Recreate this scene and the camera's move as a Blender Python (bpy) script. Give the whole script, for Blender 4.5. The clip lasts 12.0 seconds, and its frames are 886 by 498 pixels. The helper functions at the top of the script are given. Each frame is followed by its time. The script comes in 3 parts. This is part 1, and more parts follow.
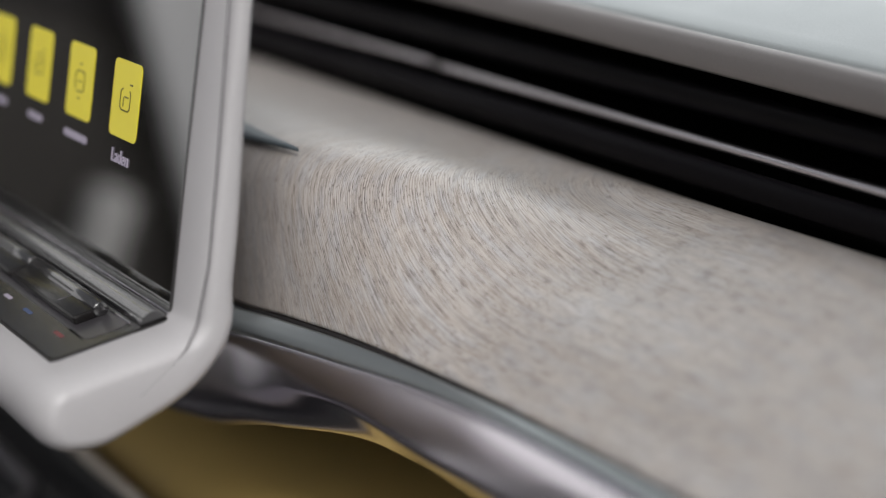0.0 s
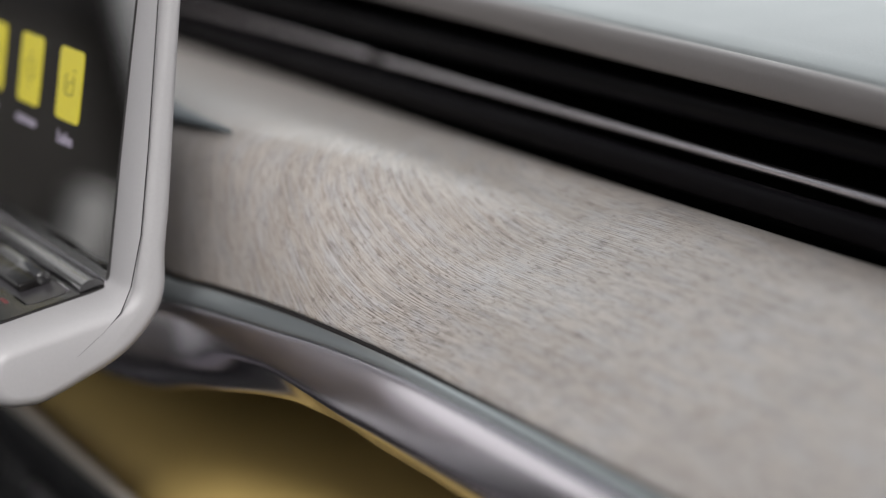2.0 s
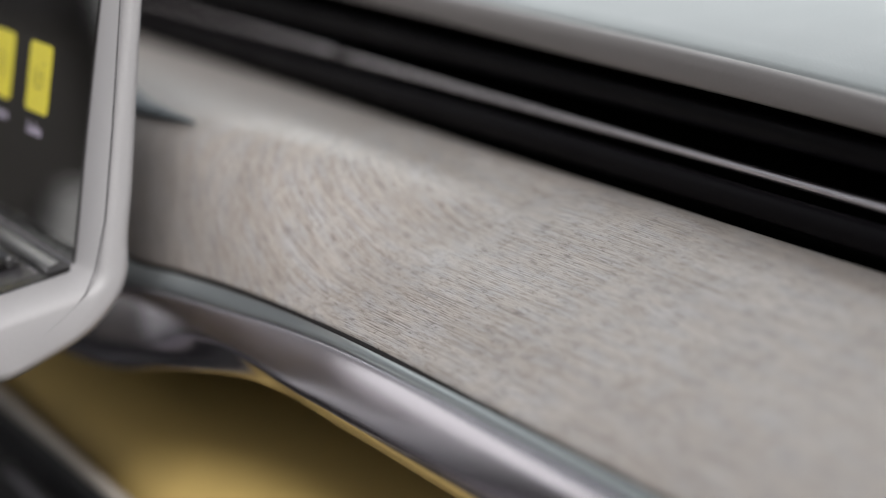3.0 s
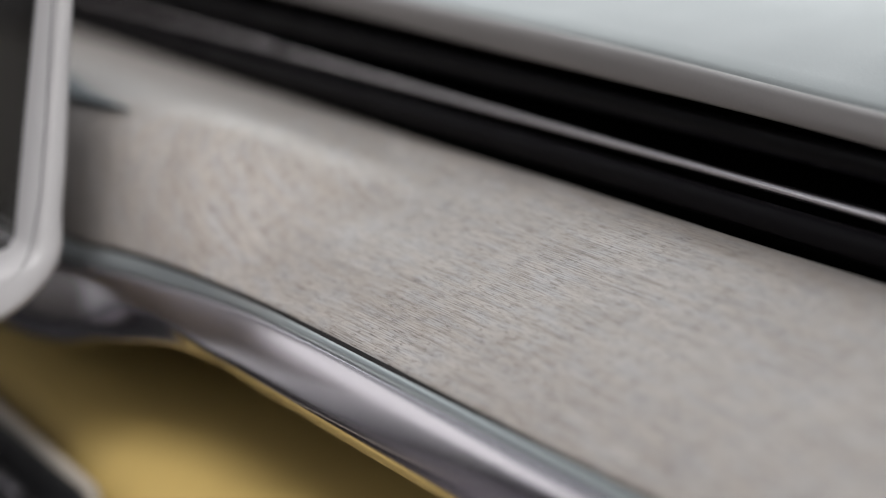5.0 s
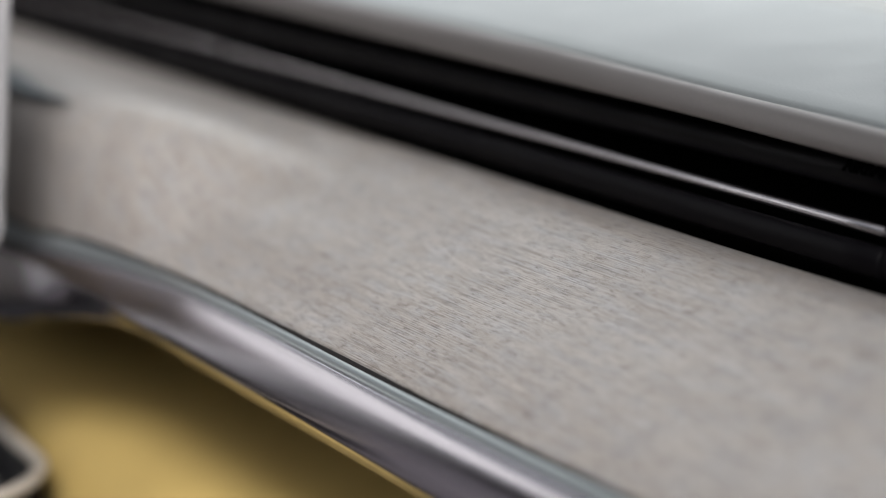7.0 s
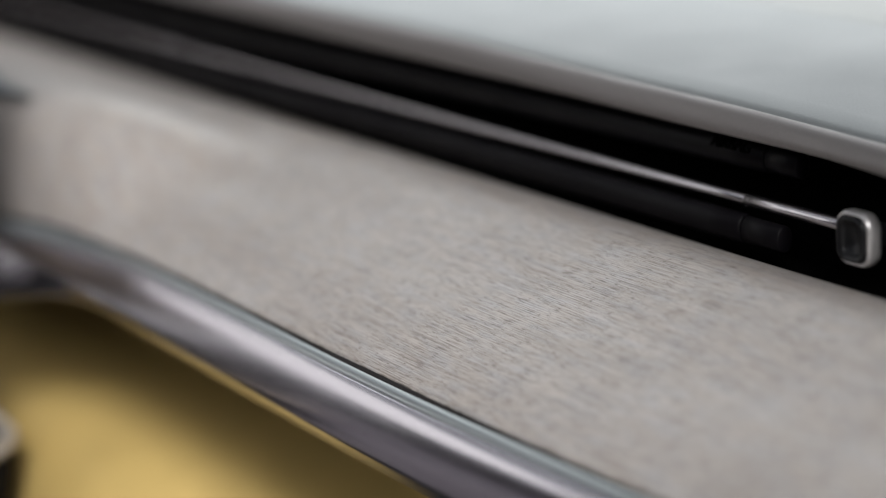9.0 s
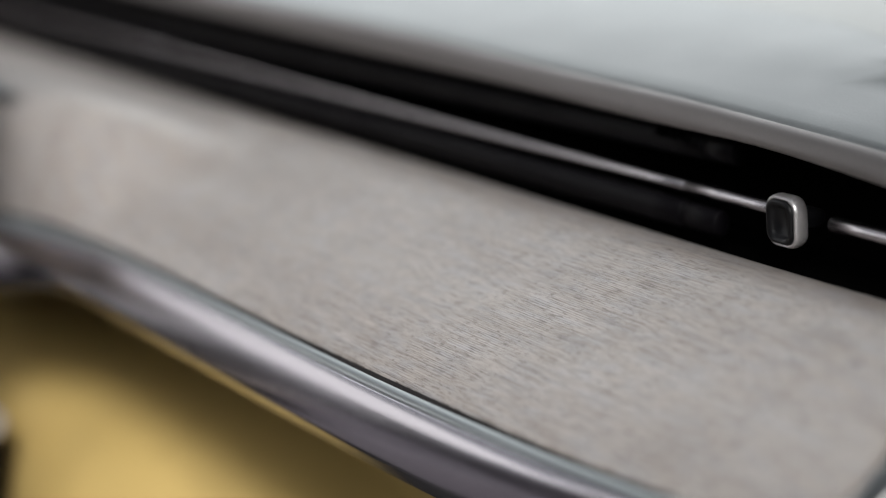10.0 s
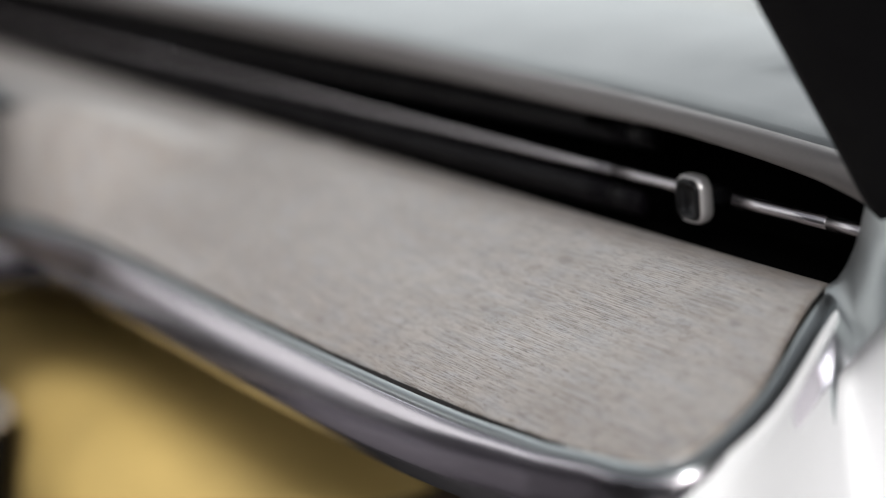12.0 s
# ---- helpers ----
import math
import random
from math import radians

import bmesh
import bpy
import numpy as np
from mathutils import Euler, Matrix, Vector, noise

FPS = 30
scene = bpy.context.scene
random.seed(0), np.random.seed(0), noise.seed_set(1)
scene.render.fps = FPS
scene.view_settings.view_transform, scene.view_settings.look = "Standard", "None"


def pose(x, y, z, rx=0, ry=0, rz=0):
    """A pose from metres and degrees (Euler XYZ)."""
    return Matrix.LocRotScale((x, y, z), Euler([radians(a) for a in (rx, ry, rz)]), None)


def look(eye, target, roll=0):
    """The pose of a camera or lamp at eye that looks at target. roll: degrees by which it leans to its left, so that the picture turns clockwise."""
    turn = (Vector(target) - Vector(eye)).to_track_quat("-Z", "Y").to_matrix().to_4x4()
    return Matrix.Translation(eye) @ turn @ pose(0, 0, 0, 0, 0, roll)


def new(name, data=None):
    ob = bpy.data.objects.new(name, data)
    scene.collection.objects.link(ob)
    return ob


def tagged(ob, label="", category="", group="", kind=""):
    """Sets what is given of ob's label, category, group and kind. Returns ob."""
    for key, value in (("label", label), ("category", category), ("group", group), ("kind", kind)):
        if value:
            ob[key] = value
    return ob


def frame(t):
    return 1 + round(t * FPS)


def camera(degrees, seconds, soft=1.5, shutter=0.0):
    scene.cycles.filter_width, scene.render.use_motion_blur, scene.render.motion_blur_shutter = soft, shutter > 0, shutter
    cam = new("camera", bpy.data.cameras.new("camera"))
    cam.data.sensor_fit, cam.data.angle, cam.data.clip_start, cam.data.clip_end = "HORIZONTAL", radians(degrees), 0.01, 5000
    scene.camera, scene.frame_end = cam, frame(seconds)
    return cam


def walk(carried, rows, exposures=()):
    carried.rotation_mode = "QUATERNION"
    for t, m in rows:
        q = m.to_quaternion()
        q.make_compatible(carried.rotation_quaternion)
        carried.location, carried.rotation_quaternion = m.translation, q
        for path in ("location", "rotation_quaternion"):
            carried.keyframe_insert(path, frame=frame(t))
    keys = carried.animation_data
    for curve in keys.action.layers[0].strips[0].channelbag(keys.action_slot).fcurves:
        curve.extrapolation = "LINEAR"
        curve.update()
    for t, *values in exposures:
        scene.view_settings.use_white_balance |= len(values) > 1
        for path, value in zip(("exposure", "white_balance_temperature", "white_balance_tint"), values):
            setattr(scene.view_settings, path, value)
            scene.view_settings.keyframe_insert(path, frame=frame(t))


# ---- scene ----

# camera: a long lens on a slider, focused on the grain of the decor panel
cam = camera(25.0, 12.0, soft=1.3)
cam.data.dof.use_dof = True
cam.data.dof.focus_distance = 0.784
cam.data.dof.aperture_fstop = 3.1
ROWS = [
    (0.0, 0.6777, -0.2576, 1.0726, 73.87, 2.90, 60.13),
    (0.5, 0.6916, -0.2580, 1.0724, 74.00, 2.90, 60.21),
    (1.0, 0.7086, -0.2576, 1.0715, 74.12, 2.89, 60.26),
    (1.5, 0.7278, -0.2573, 1.0710, 74.23, 2.88, 60.28),
    (2.0, 0.7478, -0.2570, 1.0701, 74.34, 2.88, 60.29),
    (2.5, 0.7691, -0.2576, 1.0700, 74.44, 2.88, 60.27),
    (3.0, 0.7903, -0.2585, 1.0698, 74.54, 2.88, 60.24),
    (5.0, 0.8652, -0.2581, 1.0690, 74.87, 3.00, 60.09),
    (5.5, 0.8849, -0.2583, 1.0695, 74.95, 3.06, 60.07),
    (6.0, 0.9054, -0.2565, 1.0696, 75.03, 3.14, 60.05),
    (6.5, 0.9255, -0.2558, 1.0696, 75.11, 3.23, 60.06),
    (7.0, 0.9469, -0.2557, 1.0697, 75.19, 3.34, 60.09),
    (9.0, 1.0426, -0.2565, 1.0711, 75.53, 4.03, 60.51),
    (9.5, 1.0664, -0.2550, 1.0714, 75.63, 4.27, 60.71),
    (10.0, 1.0918, -0.2525, 1.0710, 75.73, 4.53, 60.97),
    (10.5, 1.1173, -0.2500, 1.0708, 75.85, 4.83, 61.28),
    (11.0, 1.1416, -0.2454, 1.0698, 75.98, 5.15, 61.64),
    (11.5, 1.1612, -0.2406, 1.0689, 76.11, 5.51, 62.08),
    (12.0, 1.1772, -0.2364, 1.0686, 76.27, 5.91, 62.57),
]
walk(cam, [(t, pose(x, y, z, rx, ry, rz)) for t, x, y, z, rx, ry, rz in ROWS], exposures=[(0.0, 0.14), (12.0, 0.17)])

# ---- light: bright overcast sky, a broad soft sun over the open passenger side ----
world = bpy.data.worlds.new("overcast_sky")
scene.world = world
world.use_nodes = True
wn, wl = world.node_tree.nodes, world.node_tree.links
sky = wn.new("ShaderNodeTexSky")
sky.sky_type = "NISHITA"
sky.sun_disc = False
sky.sun_elevation = radians(38.9)
sky.sun_rotation = radians(114.5)
sky.air_density, sky.dust_density, sky.ozone_density = 1.0, 4.0, 1.0
grey = wn.new("ShaderNodeHueSaturation")
grey.inputs["Saturation"].default_value = 0.18
wl.new(sky.outputs[0], grey.inputs["Color"])
wl.new(grey.outputs[0], wn["Background"].inputs[0])
wn["Background"].inputs[1].default_value = 0.095
sun = new("sun", bpy.data.lights.new("sun", "SUN"))
sun.data.energy, sun.data.angle, sun.data.color = 1.82, radians(14), (1.0, 0.99, 0.985)
sun.matrix_world = look((3.3, -1.5, 3.68), (0, 0, 0.8))
# daylight through the windscreen opening
screen_light = new("windscreen_light", bpy.data.lights.new("windscreen_light", "AREA"))
screen_light.data.shape = "RECTANGLE"
screen_light.data.size, screen_light.data.size_y = 1.4, 0.7
screen_light.data.energy, screen_light.data.color = 3.4, (0.95, 0.99, 1.0)
screen_light.matrix_world = look((-0.42, 0.62, 1.20), (-0.42, 0.10, 0.60))


# ---- materials ----
def mat(name, base, rough=0.5, metal=0.0, spec=0.5, coat=0.0, bump=None, emit=0.0, var=0.08, scale=30.0):
    """A principled material; base varies softly at two scales. bump: (scale, strength)."""
    m = bpy.data.materials.new(name)
    m.use_nodes = True
    n, l = m.node_tree.nodes, m.node_tree.links
    b = n["Principled BSDF"]
    b.inputs["Base Color"].default_value = (*base, 1)
    b.inputs["Roughness"].default_value = rough
    b.inputs["Metallic"].default_value = metal
    b.inputs["Specular IOR Level"].default_value = spec
    b.inputs["Coat Weight"].default_value = coat
    tc = n.new("ShaderNodeTexCoord")
    if var:
        big, fine = n.new("ShaderNodeTexNoise"), n.new("ShaderNodeTexNoise")
        big.inputs["Scale"].default_value, fine.inputs["Scale"].default_value = scale, scale * 25
        l.new(tc.outputs["Object"], big.inputs["Vector"])
        l.new(tc.outputs["Object"], fine.inputs["Vector"])
        add = n.new("ShaderNodeMath")
        add.operation = "ADD"
        l.new(big.outputs[0], add.inputs[0])
        l.new(fine.outputs[0], add.inputs[1])
        ramp = n.new("ShaderNodeMapRange")
        ramp.inputs[1].default_value, ramp.inputs[2].default_value = 0.6, 1.4
        ramp.inputs[3].default_value, ramp.inputs[4].default_value = 1 - var, 1 + var
        l.new(add.outputs[0], ramp.inputs[0])
        mul = n.new("ShaderNodeVectorMath")
        mul.operation = "SCALE"
        mul.inputs[0].default_value = base
        l.new(ramp.outputs[0], mul.inputs["Scale"])
        l.new(mul.outputs[0], b.inputs["Base Color"])
        rr = n.new("ShaderNodeMapRange")
        rr.inputs[1].default_value, rr.inputs[2].default_value = 0.3, 0.7
        rr.inputs[3].default_value, rr.inputs[4].default_value = rough * 0.88, min(1, rough * 1.12)
        l.new(big.outputs[0], rr.inputs[0])
        l.new(rr.outputs[0], b.inputs["Roughness"])
    if bump:
        t = n.new("ShaderNodeTexNoise")
        t.inputs["Scale"].default_value = bump[0]
        l.new(tc.outputs["Object"], t.inputs["Vector"])
        bp = n.new("ShaderNodeBump")
        bp.inputs["Strength"].default_value = bump[1]
        bp.inputs["Distance"].default_value = 0.001
        l.new(t.outputs[0], bp.inputs["Height"])
        l.new(bp.outputs[0], b.inputs["Normal"])
    if emit:
        b.inputs["Emission Color"].default_value = (*base, 1)
        b.inputs["Emission Strength"].default_value = emit
    return m


def decor_material():
    """Greyish oak-like woven decor: fine broken lines along the grain (UV: x along, y across, metres)."""
    m = bpy.data.materials.new("decor_grain")
    m.use_nodes = True
    n, l = m.node_tree.nodes, m.node_tree.links
    b = n["Principled BSDF"]
    uv = n.new("ShaderNodeUVMap")
    uv.uv_map = "grain"

    def noise_of(sx, sy, detail=2.0, rough=0.5):
        mp = n.new("ShaderNodeMapping")
        mp.inputs["Scale"].default_value = (sx, sy, 1)
        l.new(uv.outputs[0], mp.inputs[0])
        t = n.new("ShaderNodeTexNoise")
        t.noise_dimensions = "2D"
        t.inputs["Scale"].default_value = 1.0
        t.inputs["Detail"].default_value = detail
        t.inputs["Roughness"].default_value = rough
        l.new(mp.outputs[0], t.inputs["Vector"])
        return t.outputs[0]

    def ramp(src, stops):
        r = n.new("ShaderNodeValToRGB")
        while len(r.color_ramp.elements) < len(stops):
            r.color_ramp.elements.new(0.5)
        for e, (p, c) in zip(r.color_ramp.elements, stops):
            e.position, e.color = p, (*c, 1)
        l.new(src, r.inputs[0])
        return r.outputs[0]

    def mix(a, c, fac=None, kind="MULTIPLY"):
        x = n.new("ShaderNodeMix")
        x.data_type, x.blend_type = "RGBA", kind
        if fac is None:
            x.inputs[0].default_value = 1
        elif isinstance(fac, float):
            x.inputs[0].default_value = fac
        else:
            l.new(fac, x.inputs[0])
        l.new(a, x.inputs[6])
        l.new(c, x.inputs[7])
        return x.outputs[2]

    sep = n.new("ShaderNodeSeparateXYZ")
    l.new(uv.outputs[0], sep.inputs[0])
    drift = n.new("ShaderNodeMath")
    drift.operation = "MULTIPLY_ADD"
    l.new(noise_of(5, 160, 2.0), drift.inputs[0])
    drift.inputs[1].default_value = 8.0
    turns = n.new("ShaderNodeMath")
    turns.operation = "MULTIPLY_ADD"
    l.new(sep.outputs[1], turns.inputs[0])
    turns.inputs[1].default_value = 2 * math.pi / 0.00112
    l.new(turns.outputs[0], drift.inputs[2])
    wave = n.new("ShaderNodeMath")
    wave.operation = "SINE"
    l.new(drift.outputs[0], wave.inputs[0])
    half = n.new("ShaderNodeMath")
    half.operation = "MULTIPLY_ADD"
    l.new(wave.outputs[0], half.inputs[0])
    half.inputs[1].default_value, half.inputs[2].default_value = 0.5, 0.5
    lines = half.outputs[0]
    uneven = noise_of(20, 2600, 1.0, 0.5)
    dashes = noise_of(95, 2300, 1.0, 0.5)
    pores = noise_of(240, 2500, 0.0)
    streaks = noise_of(30, 1200, 1.0, 0.5)
    patches = noise_of(90, 420, 1.0, 0.5)
    tint = noise_of(45, 190, 2.0, 0.6)
    broad = noise_of(9, 45, 2.0)
    white = (1.0, 1.0, 1.0)
    base = ramp(broad, [(0.3, (0.392, 0.358, 0.331)), (0.7, (0.446, 0.417, 0.395))])
    where = ramp(patches, [(0.30, (0.15, 0.15, 0.15)), (0.62, white)])
    c1 = mix(base, ramp(lines, [(0.05, (0.70, 0.67, 0.645)), (0.50, white), (0.95, (1.08, 1.08, 1.085))]), where)
    c1 = mix(c1, ramp(uneven, [(0.30, (0.58, 0.55, 0.525)), (0.48, white), (0.68, (1.07, 1.07, 1.075))]))
    c2 = mix(c1, ramp(dashes, [(0.28, (0.42, 0.38, 0.35)), (0.42, white)]))
    c2 = mix(c2, ramp(pores, [(0.17, (0.30, 0.25, 0.22)), (0.26, white)]))
    c2 = mix(c2, ramp(streaks, [(0.25, (0.84, 0.80, 0.77)), (0.36, white)]))
    c3 = mix(c2, ramp(tint, [(0.32, (1.01, 0.99, 0.965)), (0.50, (1.0, 1.0, 1.0)), (0.68, (0.965, 1.0, 1.055))]))
    l.new(c3, b.inputs["Base Color"])
    b.inputs["Roughness"].default_value = 0.40
    b.inputs["Specular IOR Level"].default_value = 1.0
    bp = n.new("ShaderNodeBump")
    bp.inputs["Strength"].default_value = 0.12
    bp.inputs["Distance"].default_value = 0.0003
    l.new(lines, bp.inputs["Height"])
    l.new(bp.outputs[0], b.inputs["Normal"])
    return m


DECOR = decor_material()
SATIN = mat("satin_metal", (0.70, 0.665, 0.71), 0.21, 1.0, var=0.0)
LIP = mat("satin_lip", (0.45, 0.48, 0.485), 0.32, 1.0, var=0.0)
TRIM = mat("champagne_satin_trim", (0.27, 0.25, 0.245), 0.46, 0.55, bump=(900, 0.03), var=0.05)
CHROME = mat("brushed_chrome", (0.74, 0.705, 0.73), 0.27, 1.0, var=0.0)
BLACK = mat("black_plastic", (0.005, 0.005, 0.006), 0.40, spec=0.35, bump=(1500, 0.05), var=0.1)
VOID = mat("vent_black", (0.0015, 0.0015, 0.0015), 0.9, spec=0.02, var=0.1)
TUBE = mat("vent_slat_black", (0.0036, 0.0030, 0.0042), 0.42, spec=0.11, bump=(1500, 0.04), var=0.1)
SILVER = mat("satin_silver", (0.72, 0.70, 0.70), 0.36, 0.75, var=0.04)
SHELL = mat("warm_grey_soft_paint", (0.425, 0.412, 0.42), 0.45, bump=(2500, 0.05), var=0.03)
SEAM = mat("seam_dark", (0.012, 0.010, 0.010), 0.7, var=0.1)
GLASS = mat("display_glass", (0.010, 0.009, 0.008), 0.045, spec=1.0, coat=1.0, var=0.0)
LEDGE = mat("touch_ledge_gloss_black", (0.010, 0.009, 0.009), 0.18, spec=0.28, var=0.1)
LEATHER = mat("yellow_ochre_leather", (0.60, 0.43, 0.155), 0.5, spec=0.22, bump=(700, 0.25), var=0.08)
PAD = mat("pale_grey_soft_dash", (0.365, 0.393, 0.40), 0.42, bump=(900, 0.15), var=0.05)
COWL = mat("grey_cowl", (0.36, 0.375, 0.37), 0.6, var=0.08)
BEIGE = mat("beige_painted_bezel", (0.56, 0.50, 0.43), 0.4, var=0.05)
RUBBER = mat("black_rubber", (0.005, 0.0045, 0.0055), 0.75, spec=0.12, bump=(800, 0.1), var=0.15)
# white that stands in for brightness: sky glare on the cap, an unseen reflector
WHITE = mat("white_for_brightness", (0.82, 0.82, 0.83), 0.6, var=0.03)
TILE = mat("icon_yellow", (0.50, 0.43, 0.03), 0.3, emit=0.38, var=0.0)
INK = mat("icon_line_dark", (0.10, 0.085, 0.01), 0.4, var=0.0)
LABEL = mat("label_pale", (0.27, 0.24, 0.30), 0.4, emit=0.25, var=0.0)
BLUE = mat("blue_mark", (0.035, 0.06, 0.15), 0.4, emit=0.05, var=0.0)
GREYRAIL = mat("dark_satin_rail", (0.10, 0.095, 0.105), 0.35, 0.6, var=0.05)
MAUVE = mat("mauve_grey_upholstery", (0.13, 0.12, 0.135), 0.7, bump=(900, 0.3), var=0.06)
ROLL = mat("gloss_black_roll", (0.020, 0.019, 0.020), 0.20, spec=1.0, coat=0.8, var=0.0)
POCKET = mat("pocket_reflection_grey", (0.045, 0.042, 0.046), 0.3, var=0.05)
SLATE = mat("slate_inlay", (0.06, 0.075, 0.085), 0.5, var=0.1)
HALL = mat("dark_enclosing_wall", (0.10, 0.10, 0.105), 0.85, bump=(30, 0.3), var=0.15, scale=2.0)
BOUNCE_WHITE = mat("white_bounce_wall", (0.86, 0.865, 0.87), 0.9, bump=(40, 0.3), var=0.05, scale=2.0)
REFLECTOR = mat("pale_grey_reflector", (0.62, 0.61, 0.60), 0.7, bump=(900, 0.3), var=0.06)
# pale yellow of the highlight on the rolled leather edge
EDGE_GLINT = mat("pale_edge_highlight", (0.60, 0.54, 0.36), 0.5, var=0.05)
RED = mat("red_mark", (0.15, 0.03, 0.035), 0.4, emit=0.05, var=0.0)
GROUND = mat("grey_concrete", (0.34, 0.34, 0.34), 0.8, bump=(60, 0.3), var=0.1, scale=3.0)
FAR_SIDE = mat("dark_brown_far_side", (0.022, 0.019, 0.016), 0.7, bump=(500, 0.2), var=0.1)
# ochre leather as it looks in deep shade, put into the colour
SHADE_BROWN = mat("leather_shade_brown", (0.045, 0.026, 0.010), 0.6, bump=(700, 0.2), var=0.1)
CARPET = mat("dark_carpet", (0.05, 0.048, 0.05), 0.95, bump=(900, 0.6), var=0.3)


# ---- mesh helpers ----
def lerp(a, b, t):
    return a + (b - a) * t


def smooth(a, b, x):
    t = min(1.0, max(0.0, (x - a) / (b - a)))
    return t * t * (3 - 2 * t)


def along(table, x):
    """Smooth interpolation in a short table of (x, value), without overshoot."""
    xs, ys = zip(*table)
    if x <= xs[0]:
        return ys[0]
    if x >= xs[-1]:
        return ys[-1]
    i = max(k for k in range(len(xs) - 1) if xs[k] <= x)

    def tangent(k):
        if k == 0 or k == len(xs) - 1:
            return 0.0 if len(xs) > 2 else (ys[1] - ys[0]) / (xs[1] - xs[0])
        a, b = (ys[k] - ys[k - 1]) / (xs[k] - xs[k - 1]), (ys[k + 1] - ys[k]) / (xs[k + 1] - xs[k])
        return 0.0 if a * b <= 0 else 2 * a * b / (a + b)

    h = xs[i + 1] - xs[i]
    t = (x - xs[i]) / h
    return (1 + 2 * t) * (1 - t) ** 2 * ys[i] + t * (1 - t) ** 2 * h * tangent(i) + t * t * (3 - 2 * t) * ys[i + 1] + t * t * (t - 1) * h * tangent(i + 1)


def finish(name, me, material, parent=None, label="", soft=True):
    me.materials.append(material)
    for p in me.polygons:
        p.use_smooth = soft
    ob = new(name, me)
    if parent:
        ob.parent = parent
    if label:
        tagged(ob, label)
    return ob


def part(name, bm, material, parent=None, label="", soft=True):
    me = bpy.data.meshes.new(name)
    bmesh.ops.recalc_face_normals(bm, faces=bm.faces)
    bm.to_mesh(me)
    bm.free()
    return finish(name, me, material, parent, label, soft)


def empty(name, at=(0, 0, 0)):
    ob = new(name)
    ob.location = at
    return ob


def sheet(rows, close_u=False, close_v=False):
    """A bmesh skin over a grid of points rows[i][j]."""
    bm = bmesh.new()
    g = [[bm.verts.new(p) for p in r] for r in rows]
    nu, nv = len(g), len(g[0])
    for i in range(nu if close_u else nu - 1):
        for j in range(nv if close_v else nv - 1):
            a, b = (i + 1) % nu, (j + 1) % nv
            bm.faces.new((g[i][j], g[a][j], g[a][b], g[i][b]))
    return bm


def capped(rows):
    """A closed tube over rings rows[i][j], with its two ends filled."""
    bm = sheet(rows, close_v=True)
    bm.verts.ensure_lookup_table()
    n = len(rows[0])
    bm.faces.new([bm.verts[j] for j in range(n)])
    bm.faces.new([bm.verts[(len(rows) - 1) * n + j] for j in reversed(range(n))])
    return bm


def block(size, at=(0, 0, 0), bevel=0.001, segs=2, m=None):
    """A box with rounded edges."""
    bm = bmesh.new()
    bmesh.ops.create_cube(bm, size=1)
    for v in bm.verts:
        v.co = Vector((v.co.x * size[0], v.co.y * size[1], v.co.z * size[2]))
    if bevel:
        bmesh.ops.bevel(bm, geom=bm.edges[:], offset=bevel, segments=segs, profile=0.5, affect="EDGES")
    bmesh.ops.transform(bm, matrix=(m if m else Matrix.Translation(at)), verts=bm.verts)
    return bm


def joined(pieces):
    """One bmesh out of several."""
    total = bmesh.new()
    for bm in pieces:
        me = bpy.data.meshes.new("piece")
        bm.to_mesh(me)
        bm.free()
        total.from_mesh(me)
        bpy.data.meshes.remove(me)
    return total


def rounded(w, h, r, n=6):
    """Outline of a rounded rectangle about the origin."""
    pts = []
    for cx, cy, a0 in ((w / 2 - r, h / 2 - r, 0), (-w / 2 + r, h / 2 - r, 90), (-w / 2 + r, -h / 2 + r, 180), (w / 2 - r, -h / 2 + r, 270)):
        for k in range(n + 1):
            a = radians(a0 + 90 * k / n)
            pts.append((cx + r * math.cos(a), cy + r * math.sin(a)))
    return pts


def plate(outline, depth, m, bevel=0.0):
    """An outline (x, y) as a plate of that depth, its face at z = 0, placed by m."""
    rings = []
    b = min(bevel, depth * 0.9)
    cx, cy = sum(p[0] for p in outline) / len(outline), sum(p[1] for p in outline) / len(outline)

    def shrink(p, d):
        k = math.hypot(p[0] - cx, p[1] - cy)
        return ((p[0] - cx) * (1 - d / k) + cx, (p[1] - cy) * (1 - d / k) + cy) if k else p

    steps = ((0, -depth), (0, -b), (b * 0.3, -b * 0.3), (b, 0)) if b else ((0, -depth), (0, 0))
    for d, z in steps:
        rings.append([m @ Vector((*shrink(p, d), z)) for p in outline])
    return capped(rings)


def rod(x0, x1, y, z, ry, rz, n=16, drop=0.0, step=0.02):
    """A bar along x with an oval section, its ends slightly rounded."""
    k = max(2, int((x1 - x0) / step))
    rows = []
    for i in range(k + 1):
        x = lerp(x0, x1, i / k)
        rows.append([(x, y + ry * math.cos(2 * math.pi * j / n), z + drop * (x - x0) + rz * math.sin(2 * math.pi * j / n)) for j in range(n)])
    e = min(ry, rz) * 0.5
    rows.insert(0, [(x0 - e * 0.25, lerp(y, p[1], 0.85), lerp(z, p[2], 0.85)) for p in rows[0]])
    rows.append([(x1 + e * 0.25, lerp(y, p[1], 0.85), lerp(z + drop * (x1 - x0), p[2], 0.85)) for p in rows[-1]])
    return capped(rows)


# ---- decor panel ----
X_LEFT = -0.90


def edge_y(x):
    """Front edge of the panel in plan: straight, easing back round the outer corner."""
    return along([(-0.9, 0.072), (-0.1, 0.073), (0.10, 0.0732), (0.3, 0.0737), (0.40, 0.0752), (0.47, 0.0772), (0.53, 0.0795), (0.57, 0.0825), (0.62, 0.0865), (0.64, 0.0905)], x)


